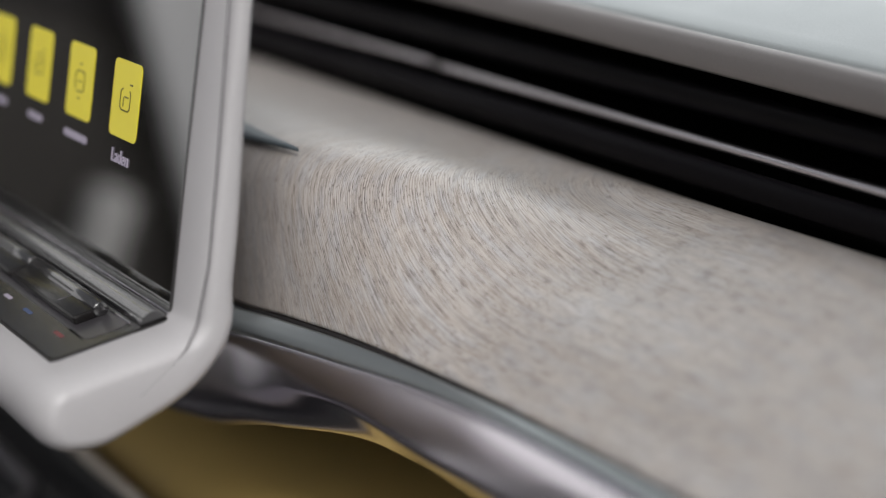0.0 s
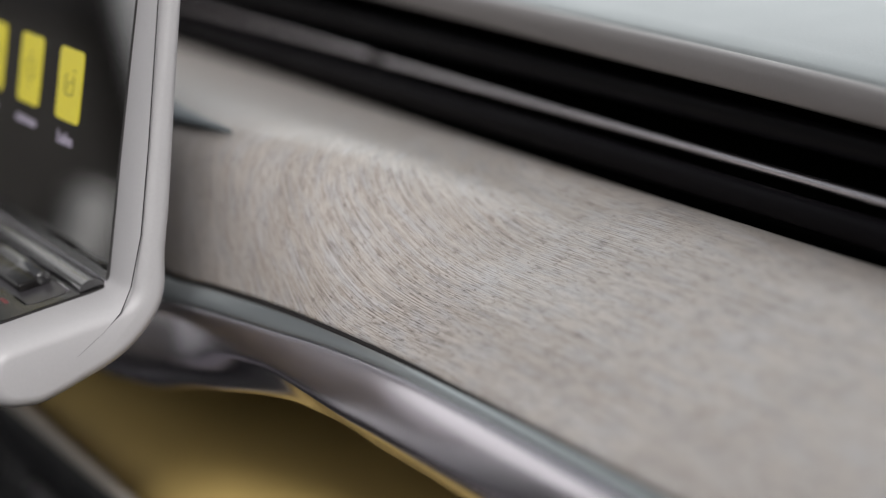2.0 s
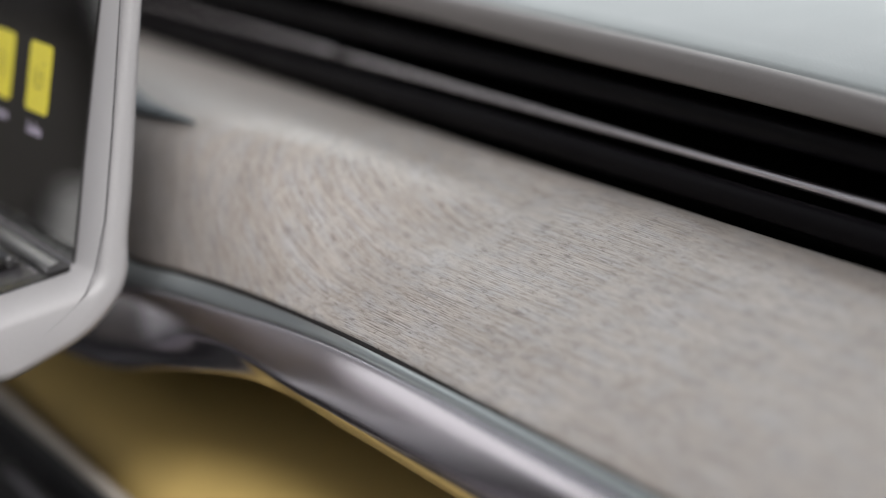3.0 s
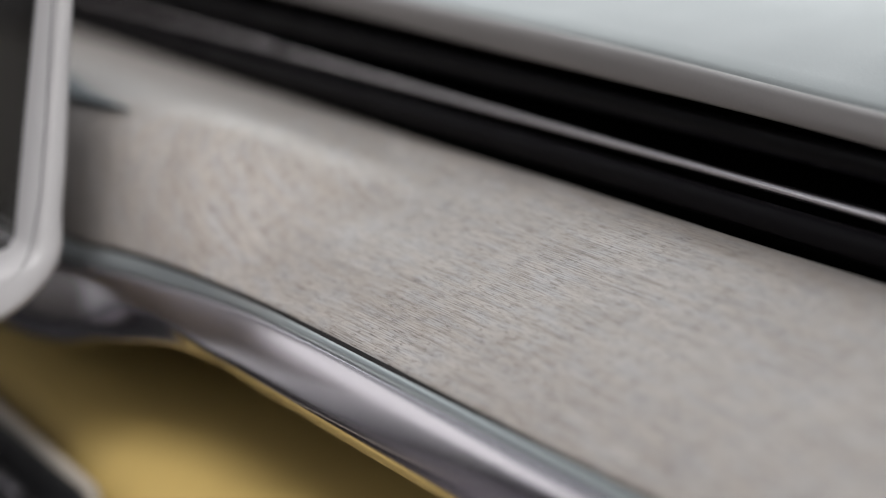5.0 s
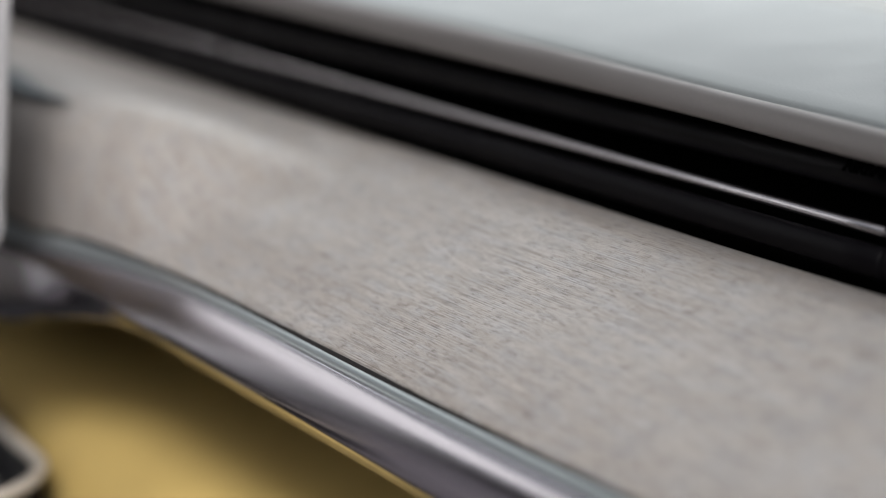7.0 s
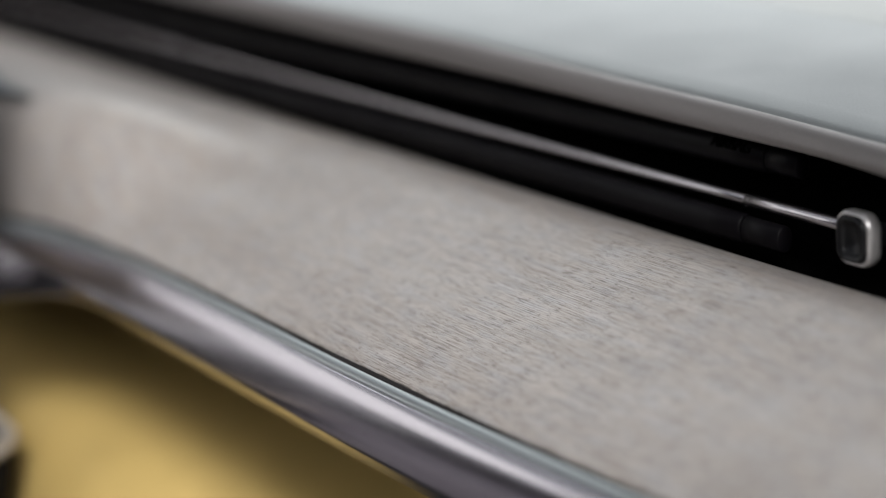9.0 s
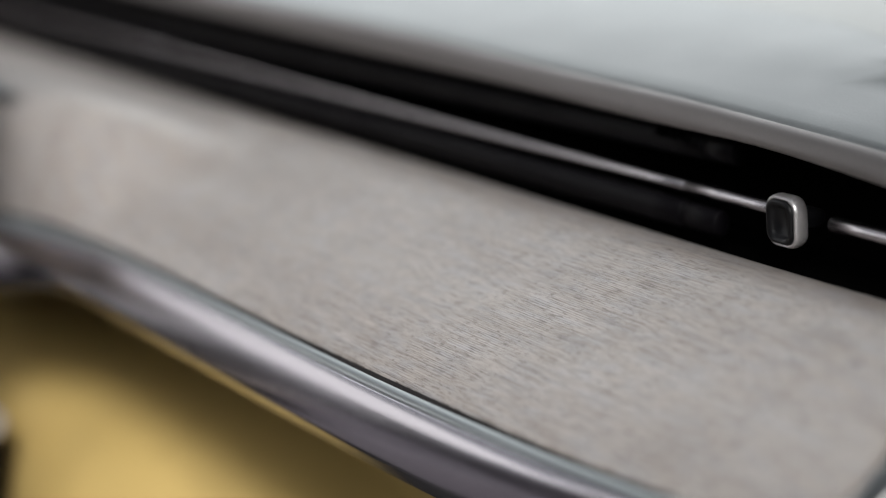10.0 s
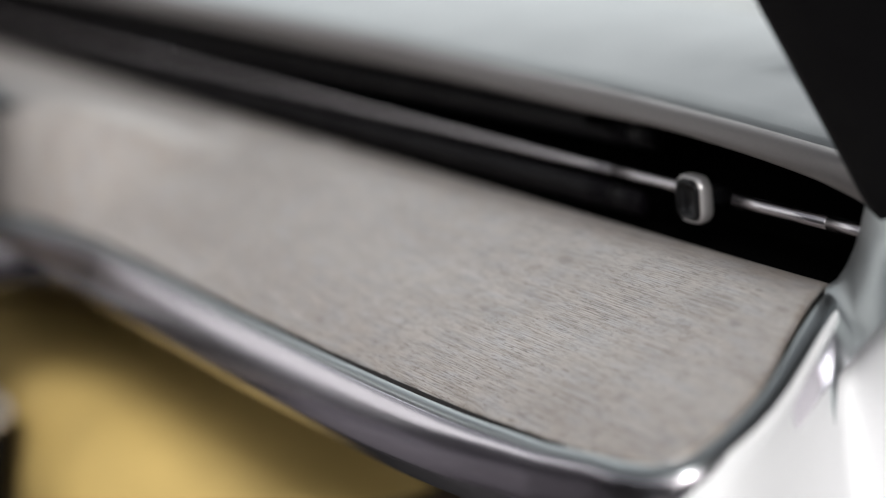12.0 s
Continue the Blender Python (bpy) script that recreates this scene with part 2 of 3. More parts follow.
def edge_z(x):
    return along([(-0.9, 0.800), (-0.30, 0.8085), (-0.18, 0.8095), (-0.115, 0.8105), (-0.06, 0.8168), (-0.007, 0.8220), (0.041, 0.8252), (0.084, 0.8272), (0.13, 0.8288), (0.2, 0.8296), (0.4, 0.8305), (0.53, 0.832), (0.6, 0.834), (0.64, 0.836)], x)


def right_end(y):
    return along([(0.07, 0.632), (0.087, 0.640), (0.094, 0.648), (0.102, 0.651), (0.112, 0.650), (0.123, 0.647), (0.142, 0.638), (0.167, 0.622), (0.194, 0.603), (0.212, 0.588), (0.231, 0.581), (0.25, 0.574)], y)


BACK_Y = 0.2235


def crown(y):
    """Height of the straight stretch of the panel, rolling over into the vent."""
    q = min(y, 0.185) / 0.5
    rise = 0.85 + 0.5 * (-0.1131 + 0.5866 * q - 0.6091 * q * q) + 0.0057 * smooth(0.13, 0.190, y)
    return rise + (0.13 * (y - 0.185) - 9.9 * (y - 0.185) ** 2 if y > 0.185 else 0.0)


BACK_Z = crown(BACK_Y)


def ridge(x):
    """The crest over the front face behind the display; it runs back and dies out to the right."""
    return (along([(-0.9, 0.085), (-0.18, 0.088), (-0.08, 0.094), (-0.03, 0.104), (0.03, 0.120), (0.10, 0.140)], x),
            along([(-0.9, 0.874), (-0.18, 0.8745), (-0.12, 0.8764), (-0.08, 0.8780), (-0.03, 0.8760), (0.03, 0.8685), (0.10, 0.8560)], x))


def section(x, s):
    """Point of the panel at x, s from the front edge (0) to the vent edge (1)."""
    yb, zb = edge_y(x), edge_z(x)
    y1 = lerp(yb, BACK_Y, s)
    z1 = crown(y1) + (zb - crown(yb)) * (1 - s) ** 3
    w = smooth(0.16, -0.02, x)
    if w == 0:
        return y1, z1
    ry, rz = ridge(x)
    pts = [(yb, zb), (lerp(yb, ry, 0.28), lerp(zb, rz, 0.42)), (lerp(yb, ry, 0.68), lerp(zb, rz, 0.80)), (ry + 0.009, rz - 0.0022), (lerp(ry, 0.2125, 0.28), lerp(rz, 0.8622, 0.16)), (lerp(ry, 0.2125, 0.6), lerp(rz, 0.8622, 0.58)), (0.196, 0.8665), (BACK_Y, BACK_Z)]
    n = len(pts) - 1
    f = s * n
    i = min(n - 1, int(f))
    u = f - i
    p0, p1, p2, p3 = pts[max(0, i - 1)], pts[i], pts[i + 1], pts[min(n, i + 2)]
    y2, z2 = [0.5 * (2 * b + (c - a) * u + (2 * a - 5 * b + 4 * c - d) * u * u + (3 * b - a - 3 * c + d) * u ** 3) for a, b, c, d in zip(p0, p1, p2, p3)]
    return lerp(y1, y2, w), lerp(z1, z2, w)


def swung(p):
    """The panel and its bezel swing forward where they run behind the display."""
    s = 0.045 * smooth(0.105, -0.082, p[0]) * smooth(0.20, 0.125, p[1])
    return Vector((p[0] + 0.882 * s, p[1] - 0.392 * s, p[2] + 0.257 * s))


def decor_panel():
    nu, nv = 420, 72
    verts, faces, uvs = [], [], []
    for i in range(nu + 1):
        u = i / nu
        column = []
        for j in range(nv + 1):
            s = j / nv
            x = lerp(X_LEFT, 0.62, u)
            x += (right_end(lerp(0.0905, BACK_Y, s)) - 0.62) * smooth(0.80, 1.0, u)
            column.append((x, *section(x, s)))
        # depth below the vent edge, along the surface
        depth = [0.0] * (nv + 1)
        for j in range(nv - 1, -1, -1):
            depth[j] = depth[j + 1] + math.hypot(column[j][1] - column[j + 1][1], column[j][2] - column[j + 1][2])
        for j, p in enumerate(column):
            verts.append(swung(p))
            # grain runs along x and turns down over the front towards the display
            turn, dd = max(0.0, 0.055 - p[0]), depth[j] + 0.016
            dx = 0.6 * turn + 4.0 * turn * turn
            r = math.hypot(dx, dd)
            uvs.append((p[0] if dx == 0 else 0.055 - math.atan2(dx, dd) * r, r))
    for i in range(nu):
        for j in range(nv):
            a = i * (nv + 1) + j
            faces.append((a, a + nv + 1, a + nv + 2, a + 1))
    me = bpy.data.meshes.new("decor_panel")
    me.from_pydata(verts, [], faces)
    layer = me.uv_layers.new(name="grain")
    for lp in me.loops:
        layer.data[lp.index].uv = uvs[lp.vertex_index]
    base = empty("decor_panel", (0.2, 0.14, 0.82))
    for v in me.vertices:
        v.co -= base.location
    ob = finish("veneer", me, DECOR, base, "pale grey wood-grain veneer")
    sol = ob.modifiers.new("thickness", "SOLIDIFY")
    sol.thickness, sol.offset = 0.003, -1
    part("inlay", inlay(base.location), SLATE, base, "dark slate wedge-shaped inlay behind the crest")
    return tagged(base, "pale grey wood-grain decor panel across the passenger dashboard", "dashboard trim")


def inlay(origin):
    """The thin wedge lying behind the crest."""
    rows = []
    for i in range(40):
        x = lerp(-0.60, -0.082, i / 39)
        k = (-0.082 - x)
        ry, rz = ridge(x)
        w = min(0.024, 0.0003 + k * 0.18)
        line = [swung((x, lerp(ry + 0.001, ry + 0.001 + w, t), rz - 0.0002 + 0.05 * w * t)) - origin for t in (0, 0.5, 1)]
        rows.append([q + Vector((0, 0, 0.0004)) for q in line] + [q - Vector((0, 0, 0.0012)) for q in reversed(line)])
    return capped(rows)


decor_panel()


# ---- satin metal bezel: along the panel's front edge, round its outer end ----
def bezel_path():
    pts = []
    x = X_LEFT
    while x < 0.60:
        pts.append((x, edge_y(x), edge_z(x)))
        x += 0.01
    for y in (0.0885, 0.0905, 0.0935, 0.098, 0.104, 0.112, 0.122, 0.134, 0.146, 0.158, 0.170, 0.182, 0.194, 0.204):
        xe = right_end(y)
        if y < 0.102:
            xe = along([(0.0885, 0.618), (0.0905, 0.632), (0.0935, 0.643), (0.098, 0.6495), (0.104, 0.651)], y)
        pts.append((xe, y, crown(min(y, 0.2125)) + max(0, y - 0.2125) * 0.85))
    pts += [(0.594, 0.2095, 0.8660), (0.5975, 0.2110, 0.8710), (0.6020, 0.2115, 0.8780), (0.6060, 0.2115, 0.8860), (0.6085, 0.2125, 0.8960), (0.6100, 0.2140, 0.9080)]
    return [Vector(p) for p in pts]


def bezel():
    plan = bezel_path()
    path = [swung(p) for p in plan]
    base = empty("metal_bezel", (0.2, 0.06, 0.80))

    def sweep(profile, end=0.213, rising=False):
        """Carries a section along the edge as far as y = end, or up beside the vent."""
        rows = []
        for i, p in enumerate(path):
            if rising and (p.x < 0.5 or p.y < 0.181):
                continue
            if not rising and p.x > 0.5 and (p.y > end or p.z > 0.8675):
                continue
            a, b = path[max(0, i - 2)], path[min(len(path) - 1, i + 2)]
            t = Vector((b.x - a.x, b.y - a.y, 0)).normalized()
            out = Vector((0.83, -0.10 - 0.45 * smooth(0.905, 0.868, p.z), 0)).normalized() if rising else Vector((t.y, -t.x, 0))
            w = smooth(0.50, 0.66, p.x + max(0, p.y - 0.1) * 0.9) if p.x > 0.45 else 0.0
            rows.append([p + out * o + Vector((0, 0, h)) for o, h in profile(plan[i], w)])
        for r in rows:
            for k in range(len(r)):
                r[k] = r[k] - base.location
        return sheet(rows)

    def reach(p, w):
        """Outer edge of the lip: a broad shelf behind the display, slim elsewhere."""
        return lerp(along([(-0.9, 0.0130), (-0.12, 0.0122), (0.0, 0.0102), (0.06, 0.0078), (0.12, 0.0067), (0.2, 0.0062), (0.6, 0.0062)], p.x), 0.0084, smooth(0.75, 1.0, w))

    def tilt(p):
        return 0.34 + 0.20 * smooth(0.14, 0.02, p.x)

    def lip(p, w):
        e = reach(p, w) - 0.0012
        top = [(0.0021, -0.0060), (0.0021, -0.0018), (0.0023, -0.0011)]
        top += [(0.0023 + (e - 0.0011) * f, -0.0009 + 0.0006 * f - tilt(p) * e * f - 0.0007 * max(0, f - 0.8) / 0.2) for f in (0.10, 0.35, 0.6, 0.82, 0.93, 1.0)]
        return top + [(0.0013 + e, -0.0017 - tilt(p) * e), (0.0013 + e, -0.0060 - tilt(p) * e)]

    def gasket(p, w):
        return [(o, h - 0.0026 * smooth(0.8, 1.0, w)) for o, h in ((-0.0006, -0.0040), (-0.0004, -0.0007), (0.0002, -0.0004), (0.0005, -0.0007), (0.0006, -0.0022), (0.0020, -0.0030), (0.0025, -0.0060))]

    def face(p, w):
        """Section given by the pitch of its normal (degrees up) from the lip down; rounded on the straight run, flatter at the bend and behind the display."""
        low = along([(-0.9, 0.095), (-0.42, 0.085), (-0.178, 0.065), (-0.044, 0.0430), (0.014, 0.0385), (0.05, 0.0425), (0.1, 0.0490), (0.2, 0.0520), (0.3, 0.0520), (0.45, 0.0490), (0.6, 0.040)], p.x)
        edge = reach(p, w)
        start = -0.0016 - tilt(p) * (edge - 0.0012)
        bar = [(0.0, 72), (0.04, 48), (0.11, 26), (0.19, 11), (0.30, 4), (0.38, -2), (0.43, -12), (0.48, -41), (0.84, -48), (0.94, -60), (1.0, -76)]
        bend = [(0.0, 72), (0.04, 36), (0.10, 28), (0.19, 23), (0.33, 19), (0.38, 8), (0.43, -40), (0.82, -47), (0.93, -60), (1.0, -78)]
        back = [(0.0, 72), (0.05, 30), (0.13, 18), (0.24, 12), (0.45, 8), (0.60, 1), (0.72, -20), (0.86, -44), (1.0, -78)]
        left, far = smooth(0.07, -0.06, p.x), smooth(0.05, 0.36, p.x)
        n, o, h, run = 34, 0.0, 0.0, [(0.0, 0.0)]
        for k in range(n):
            q = (k + 0.5) / n
            f = radians(lerp(lerp(along(bend, q), along(bar, q), far), along(back, q), left))
            o, h = o + math.sin(f) / n, h + math.cos(f) / n
            run.append((o, h))
        size = (low + start) / h
        out = [(edge - 0.0008, start - 0.002)] + [(edge + lerp(o * size, 0.0, w * 0.6), start - h * size) for o, h in run]
        return out + [(out[-1][0] - 0.012, -low - 0.0005), (out[-1][0] - 0.028, -low + 0.002)]

    part("gasket", sweep(gasket, 0.118), SEAM, base, "thin black gasket along the panel")
    part("lip", sweep(lip), LIP, base, "thin rounded satin lip")
    part("face", sweep(face), SATIN, base, "smooth satin metal face")

    facet = [(0.0080, -0.0036), (0.0098, -0.0046), (0.0126, -0.0072), (0.0168, -0.0124), (0.0226, -0.0236), (0.0310, -0.0380), (0.0410, -0.0555), (0.0530, -0.0770), (0.0660, -0.1010)]
    slope = Vector((0.86, -0.50, 0))

    def cap_rows():
        rows = []
        for i, p in enumerate(path):
            if p.x < 0.5 or p.y < 0.0915 or p.z > 0.874:
                continue
            a, b = path[max(0, i - 2)], path[min(len(path) - 1, i + 2)]
            t = Vector((b.x - a.x, b.y - a.y, 0)).normalized()
            out = Vector((t.y, -t.x, 0))
            k = smooth(0.0915, 0.112, p.y)
            row = []
            for j, (o, h) in enumerate(facet):
                q = smooth(0, 4, j)
                row.append(p + (out * (1 - q) + slope * q).normalized() * lerp(0.0066 + o * 0.10, o, k) + Vector((0, 0, lerp(-0.0100 + h * 0.3, h, k))) - base.location)
            rows.append(row)
        for k in range(1, 5):
            rows.append([q + Vector((0.030, 0.004, -0.002)) for q in rows[-1]])
        return rows

    # white paint in place of satin metal mirroring a bright sky
    part("end_cap", sheet(cap_rows()), WHITE, base, "end cap, painted white for the bright sky mirrored in satin metal")

    def riser(p, w):
        """Lies under the cap low down and swells out of it towards the vent."""
        high = [(0.0, -0.004), (0.0008, 0.0006), (0.0040, 0.0016), (0.0120, 0.0010), (0.0240, -0.0020), (0.0360, -0.0080), (0.0440, -0.0180)]
        sunk = [(0.0020, -0.0100), (0.0050, -0.0120), (0.0080, -0.0150), (0.0120, -0.0230), (0.0180, -0.0380), (0.0240, -0.0540), (0.0300, -0.0700)]
        k = 1.0 if p.z > 0.868 else smooth(0.181, 0.2085, p.y)
        return [(lerp(a, c, k), lerp(b, d, k)) for (a, b), (c, d) in zip(sunk, high)]

    part("end_riser", sweep(riser, rising=True), LIP, base, "satin grey riser beside the vent")
    return tagged(base, "satin silver metal bezel curving round the decor panel", "bezel")


bezel()

# ---- vent band behind the panel ----
def air_vent():
    vent = empty("air_vent", (0, 0.231, 0.861))
    inv = -vent.location

    def put(name, bm, material, parent=None, label="", soft=True):
        bmesh.ops.translate(bm, verts=bm.verts, vec=inv)
        return part(name, bm, material, parent or vent, label, soft)

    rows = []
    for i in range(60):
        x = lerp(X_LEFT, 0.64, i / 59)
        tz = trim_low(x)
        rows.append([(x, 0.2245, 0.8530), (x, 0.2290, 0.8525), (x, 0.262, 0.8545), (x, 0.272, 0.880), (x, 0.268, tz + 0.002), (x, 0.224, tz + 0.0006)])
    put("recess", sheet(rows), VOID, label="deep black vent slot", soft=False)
    for z, y, joints in ((0.8685, 0.2255, (0.412, 0.436)), (0.8960, 0.2370, (0.414, 0.434))):
        slat = put("slat", rod(X_LEFT, joints[0] - 0.0006, y, z, 0.0045, 0.0062), TUBE, label="black rounded slat")
        put("end_piece", rod(joints[0] + 0.0012, joints[1], y, z, 0.0040, 0.0056), TUBE, slat)
        if z > 0.89:
            # raised letters on the slat
            cu = bpy.data.curves.new("lettering", "FONT")
            cu.body, cu.size, cu.extrude = "AIRBAG", 0.0076, 0.0006
            cu.align_x, cu.align_y = "CENTER", "CENTER"
            tmp = bpy.data.objects.new("lettering_text", cu)
            me = bpy.data.meshes.new_from_object(tmp)
            me.transform(Matrix.Translation(inv) @ pose(0.3935, y - 0.0037, z + 0.0036, 63, 0, 0))
            finish("lettering", me, VOID, slat, "embossed black lettering", soft=False)
            bpy.data.objects.remove(tmp)
    y, z = 0.231, 0.8805
    strip = put("chrome_strip", rod(-0.2040, 0.4055, y, z, 0.0022, 0.0024, drop=-0.003), CHROME, label="thin brushed chrome strip")
    put("outer_bar", rod(X_LEFT, -0.2060, y, z + 0.0006, 0.0022, 0.0024), CHROME, strip)
    put("slim_bar", rod(0.4062, 0.4790, y, z - 0.0019, 0.0026, 0.0028), CHROME, strip)
    far = put("chrome_strip", rod(0.5010, 0.5630, y, 0.8785, 0.0028, 0.0030), CHROME, label="short chrome strip beyond the knob")
    put("end_bar", rod(0.5638, 0.5960, y, 0.8785, 0.0028, 0.0030), CHROME, far)

    # square knob
    turn = Matrix.Translation((0.4850, 0.2185, 0.8790)) @ pose(0, 0, 0, 90, 0, 0)
    rings = []
    for w, h, r, d in ((0.0150, 0.0172, 0.0050, -0.0068), (0.0176, 0.0196, 0.0058, -0.0060), (0.0188, 0.0207, 0.0061, -0.0046), (0.0192, 0.0211, 0.0062, -0.0028), (0.0189, 0.0208, 0.0060, -0.0014), (0.0180, 0.0200, 0.0056, 0.0000), (0.0166, 0.0186, 0.0050, 0.0006), (0.0154, 0.0174, 0.0046, -0.0004)):
        rings.append([turn @ Vector((x, q, d)) for x, q in rounded(w, h, r, 8)])
    knob = put("knob", sheet(rings, close_v=True), SILVER, label="square rounded chrome knob")
    rings = []
    for w, h, r, d in ((0.0158, 0.0178, 0.0047, -0.002), (0.0158, 0.0178, 0.0047, 0.0004), (0.0150, 0.0170, 0.0044, 0.0016), (0.0128, 0.0147, 0.0038, 0.0017), (0.0102, 0.0122, 0.0030, 0.0004), (0.0090, 0.0110, 0.0026, -0.0006)):
        rings.append([turn @ Vector((x, q, d)) for x, q in rounded(w, h, r, 8)])
    put("thumb_pad", capped(rings), BLACK, knob, "black hollowed thumb pad")
    put("stem", rod(0.4835, 0.4895, 0.231, 0.8790, 0.006, 0.004), BLACK, knob)
    return tagged(vent, "slim black air vent with chrome strip and square knob", "air vent")


# ---- upper trim and dash top ----
def trim_z(x):
    return along([(-0.42, 0.932), (0.0, 0.9265), (0.15, 0.9245), (0.31, 0.9200), (0.40, 0.9180), (0.50, 0.9140), (0.57, 0.9100), (0.60, 0.9080), (0.66, 0.904)], x)


def trim_low(x):
    return along([(-0.42, 0.919), (-0.08, 0.9145), (0.05, 0.912), (0.28, 0.909), (0.40, 0.9065), (0.46, 0.906), (0.50, 0.904), (0.54, 0.901), (0.576, 0.897), (0.60, 0.892), (0.66, 0.880)], x)


air_vent()


def upper_trim():
    rows = []
    for i in range(90):
        x = lerp(X_LEFT, 0.64, i / 89)
        a, b = trim_low(x), trim_z(x)
        rows.append([(x, 0.240, a + 0.0015), (x, 0.2238, a), (x, 0.2218, a + 0.0004), (x, 0.2210, a + 0.0018), (x, 0.2212, lerp(a, b, 0.40)), (x, 0.2218, b - 0.0050), (x, 0.2224, b - 0.0034), (x, 0.2235, b - 0.0018), (x, 0.2250, b - 0.0007), (x, 0.2270, b - 0.0001), (x, 0.2290, b - 0.0002), (x, 0.2305, b - 0.0010), (x, 0.2312, b - 0.0026), (x, 0.2312, b - 0.012)])
    return tagged(part("upper_trim", sheet(rows), TRIM), "champagne satin metal trim above the vent", "trim")


upper_trim()


def dash_top():
    rows = []
    for i in range(60):
        x = lerp(-0.95, 0.66, i / 59)
        b = trim_z(max(X_LEFT, x))
        end = smooth(0.30, 0.62, x) * 0.10
        rows.append([(x, 0.2338, b - 0.014), (x, 0.2340, b - 0.0040), (x, 0.2348, b - 0.0012), (x, 0.2368, b + 0.0002), (x, 0.2500, b + 0.0012), (x, 0.28, b + 0.0030), (x, 0.32, b + 0.0048), (x, 0.362 - end, b + 0.0062), (x, 0.376 - end, b + 0.0050), (x, 0.384 - end, b - 0.001), (x, 0.386 - end, b - 0.02)])
    gap = [[(x, 0.2308, trim_z(x) - 0.0026), (x, 0.2346, trim_z(x) - 0.0024)] for x in (lerp(X_LEFT, 0.66, i / 59) for i in range(60))]
    base = empty("dash_top", (0, 0.30, 0.90))
    for name, grid, material, label in (("pad", rows, PAD, "pale grey soft-touch pad"), ("gap_seal", gap, VOID, "dark seal along the upper trim")):
        part(name, sheet([[Vector(q) - base.location for q in r] for r in grid]), material, base, label)
    return tagged(base, "pale grey soft dashboard top in daylight", "dashboard")


dash_top()
cowl = part("windscreen_cowl", block((1.8, 0.68, 0.03), (-0.1, 0.626, 0.885), 0.004), COWL)
tagged(cowl, "plain grey shelf below the windscreen", "cowl", kind="structure")


# ---- display with its touch ledge ----
TILT = radians(12)


def on_screen(u, v, d=0.0):
    """Pose on the display: u to its right from the right glass edge (negative: inwards), v up the glass, d proud of it."""
    n = Vector((0, -math.cos(TILT), math.sin(TILT)))
    p = Vector((u, math.sin(TILT) * v, 0.85 + math.cos(TILT) * v)) + n * d
    return Matrix.Translation(p) @ Matrix.Rotation(radians(90) - TILT, 4, "X")


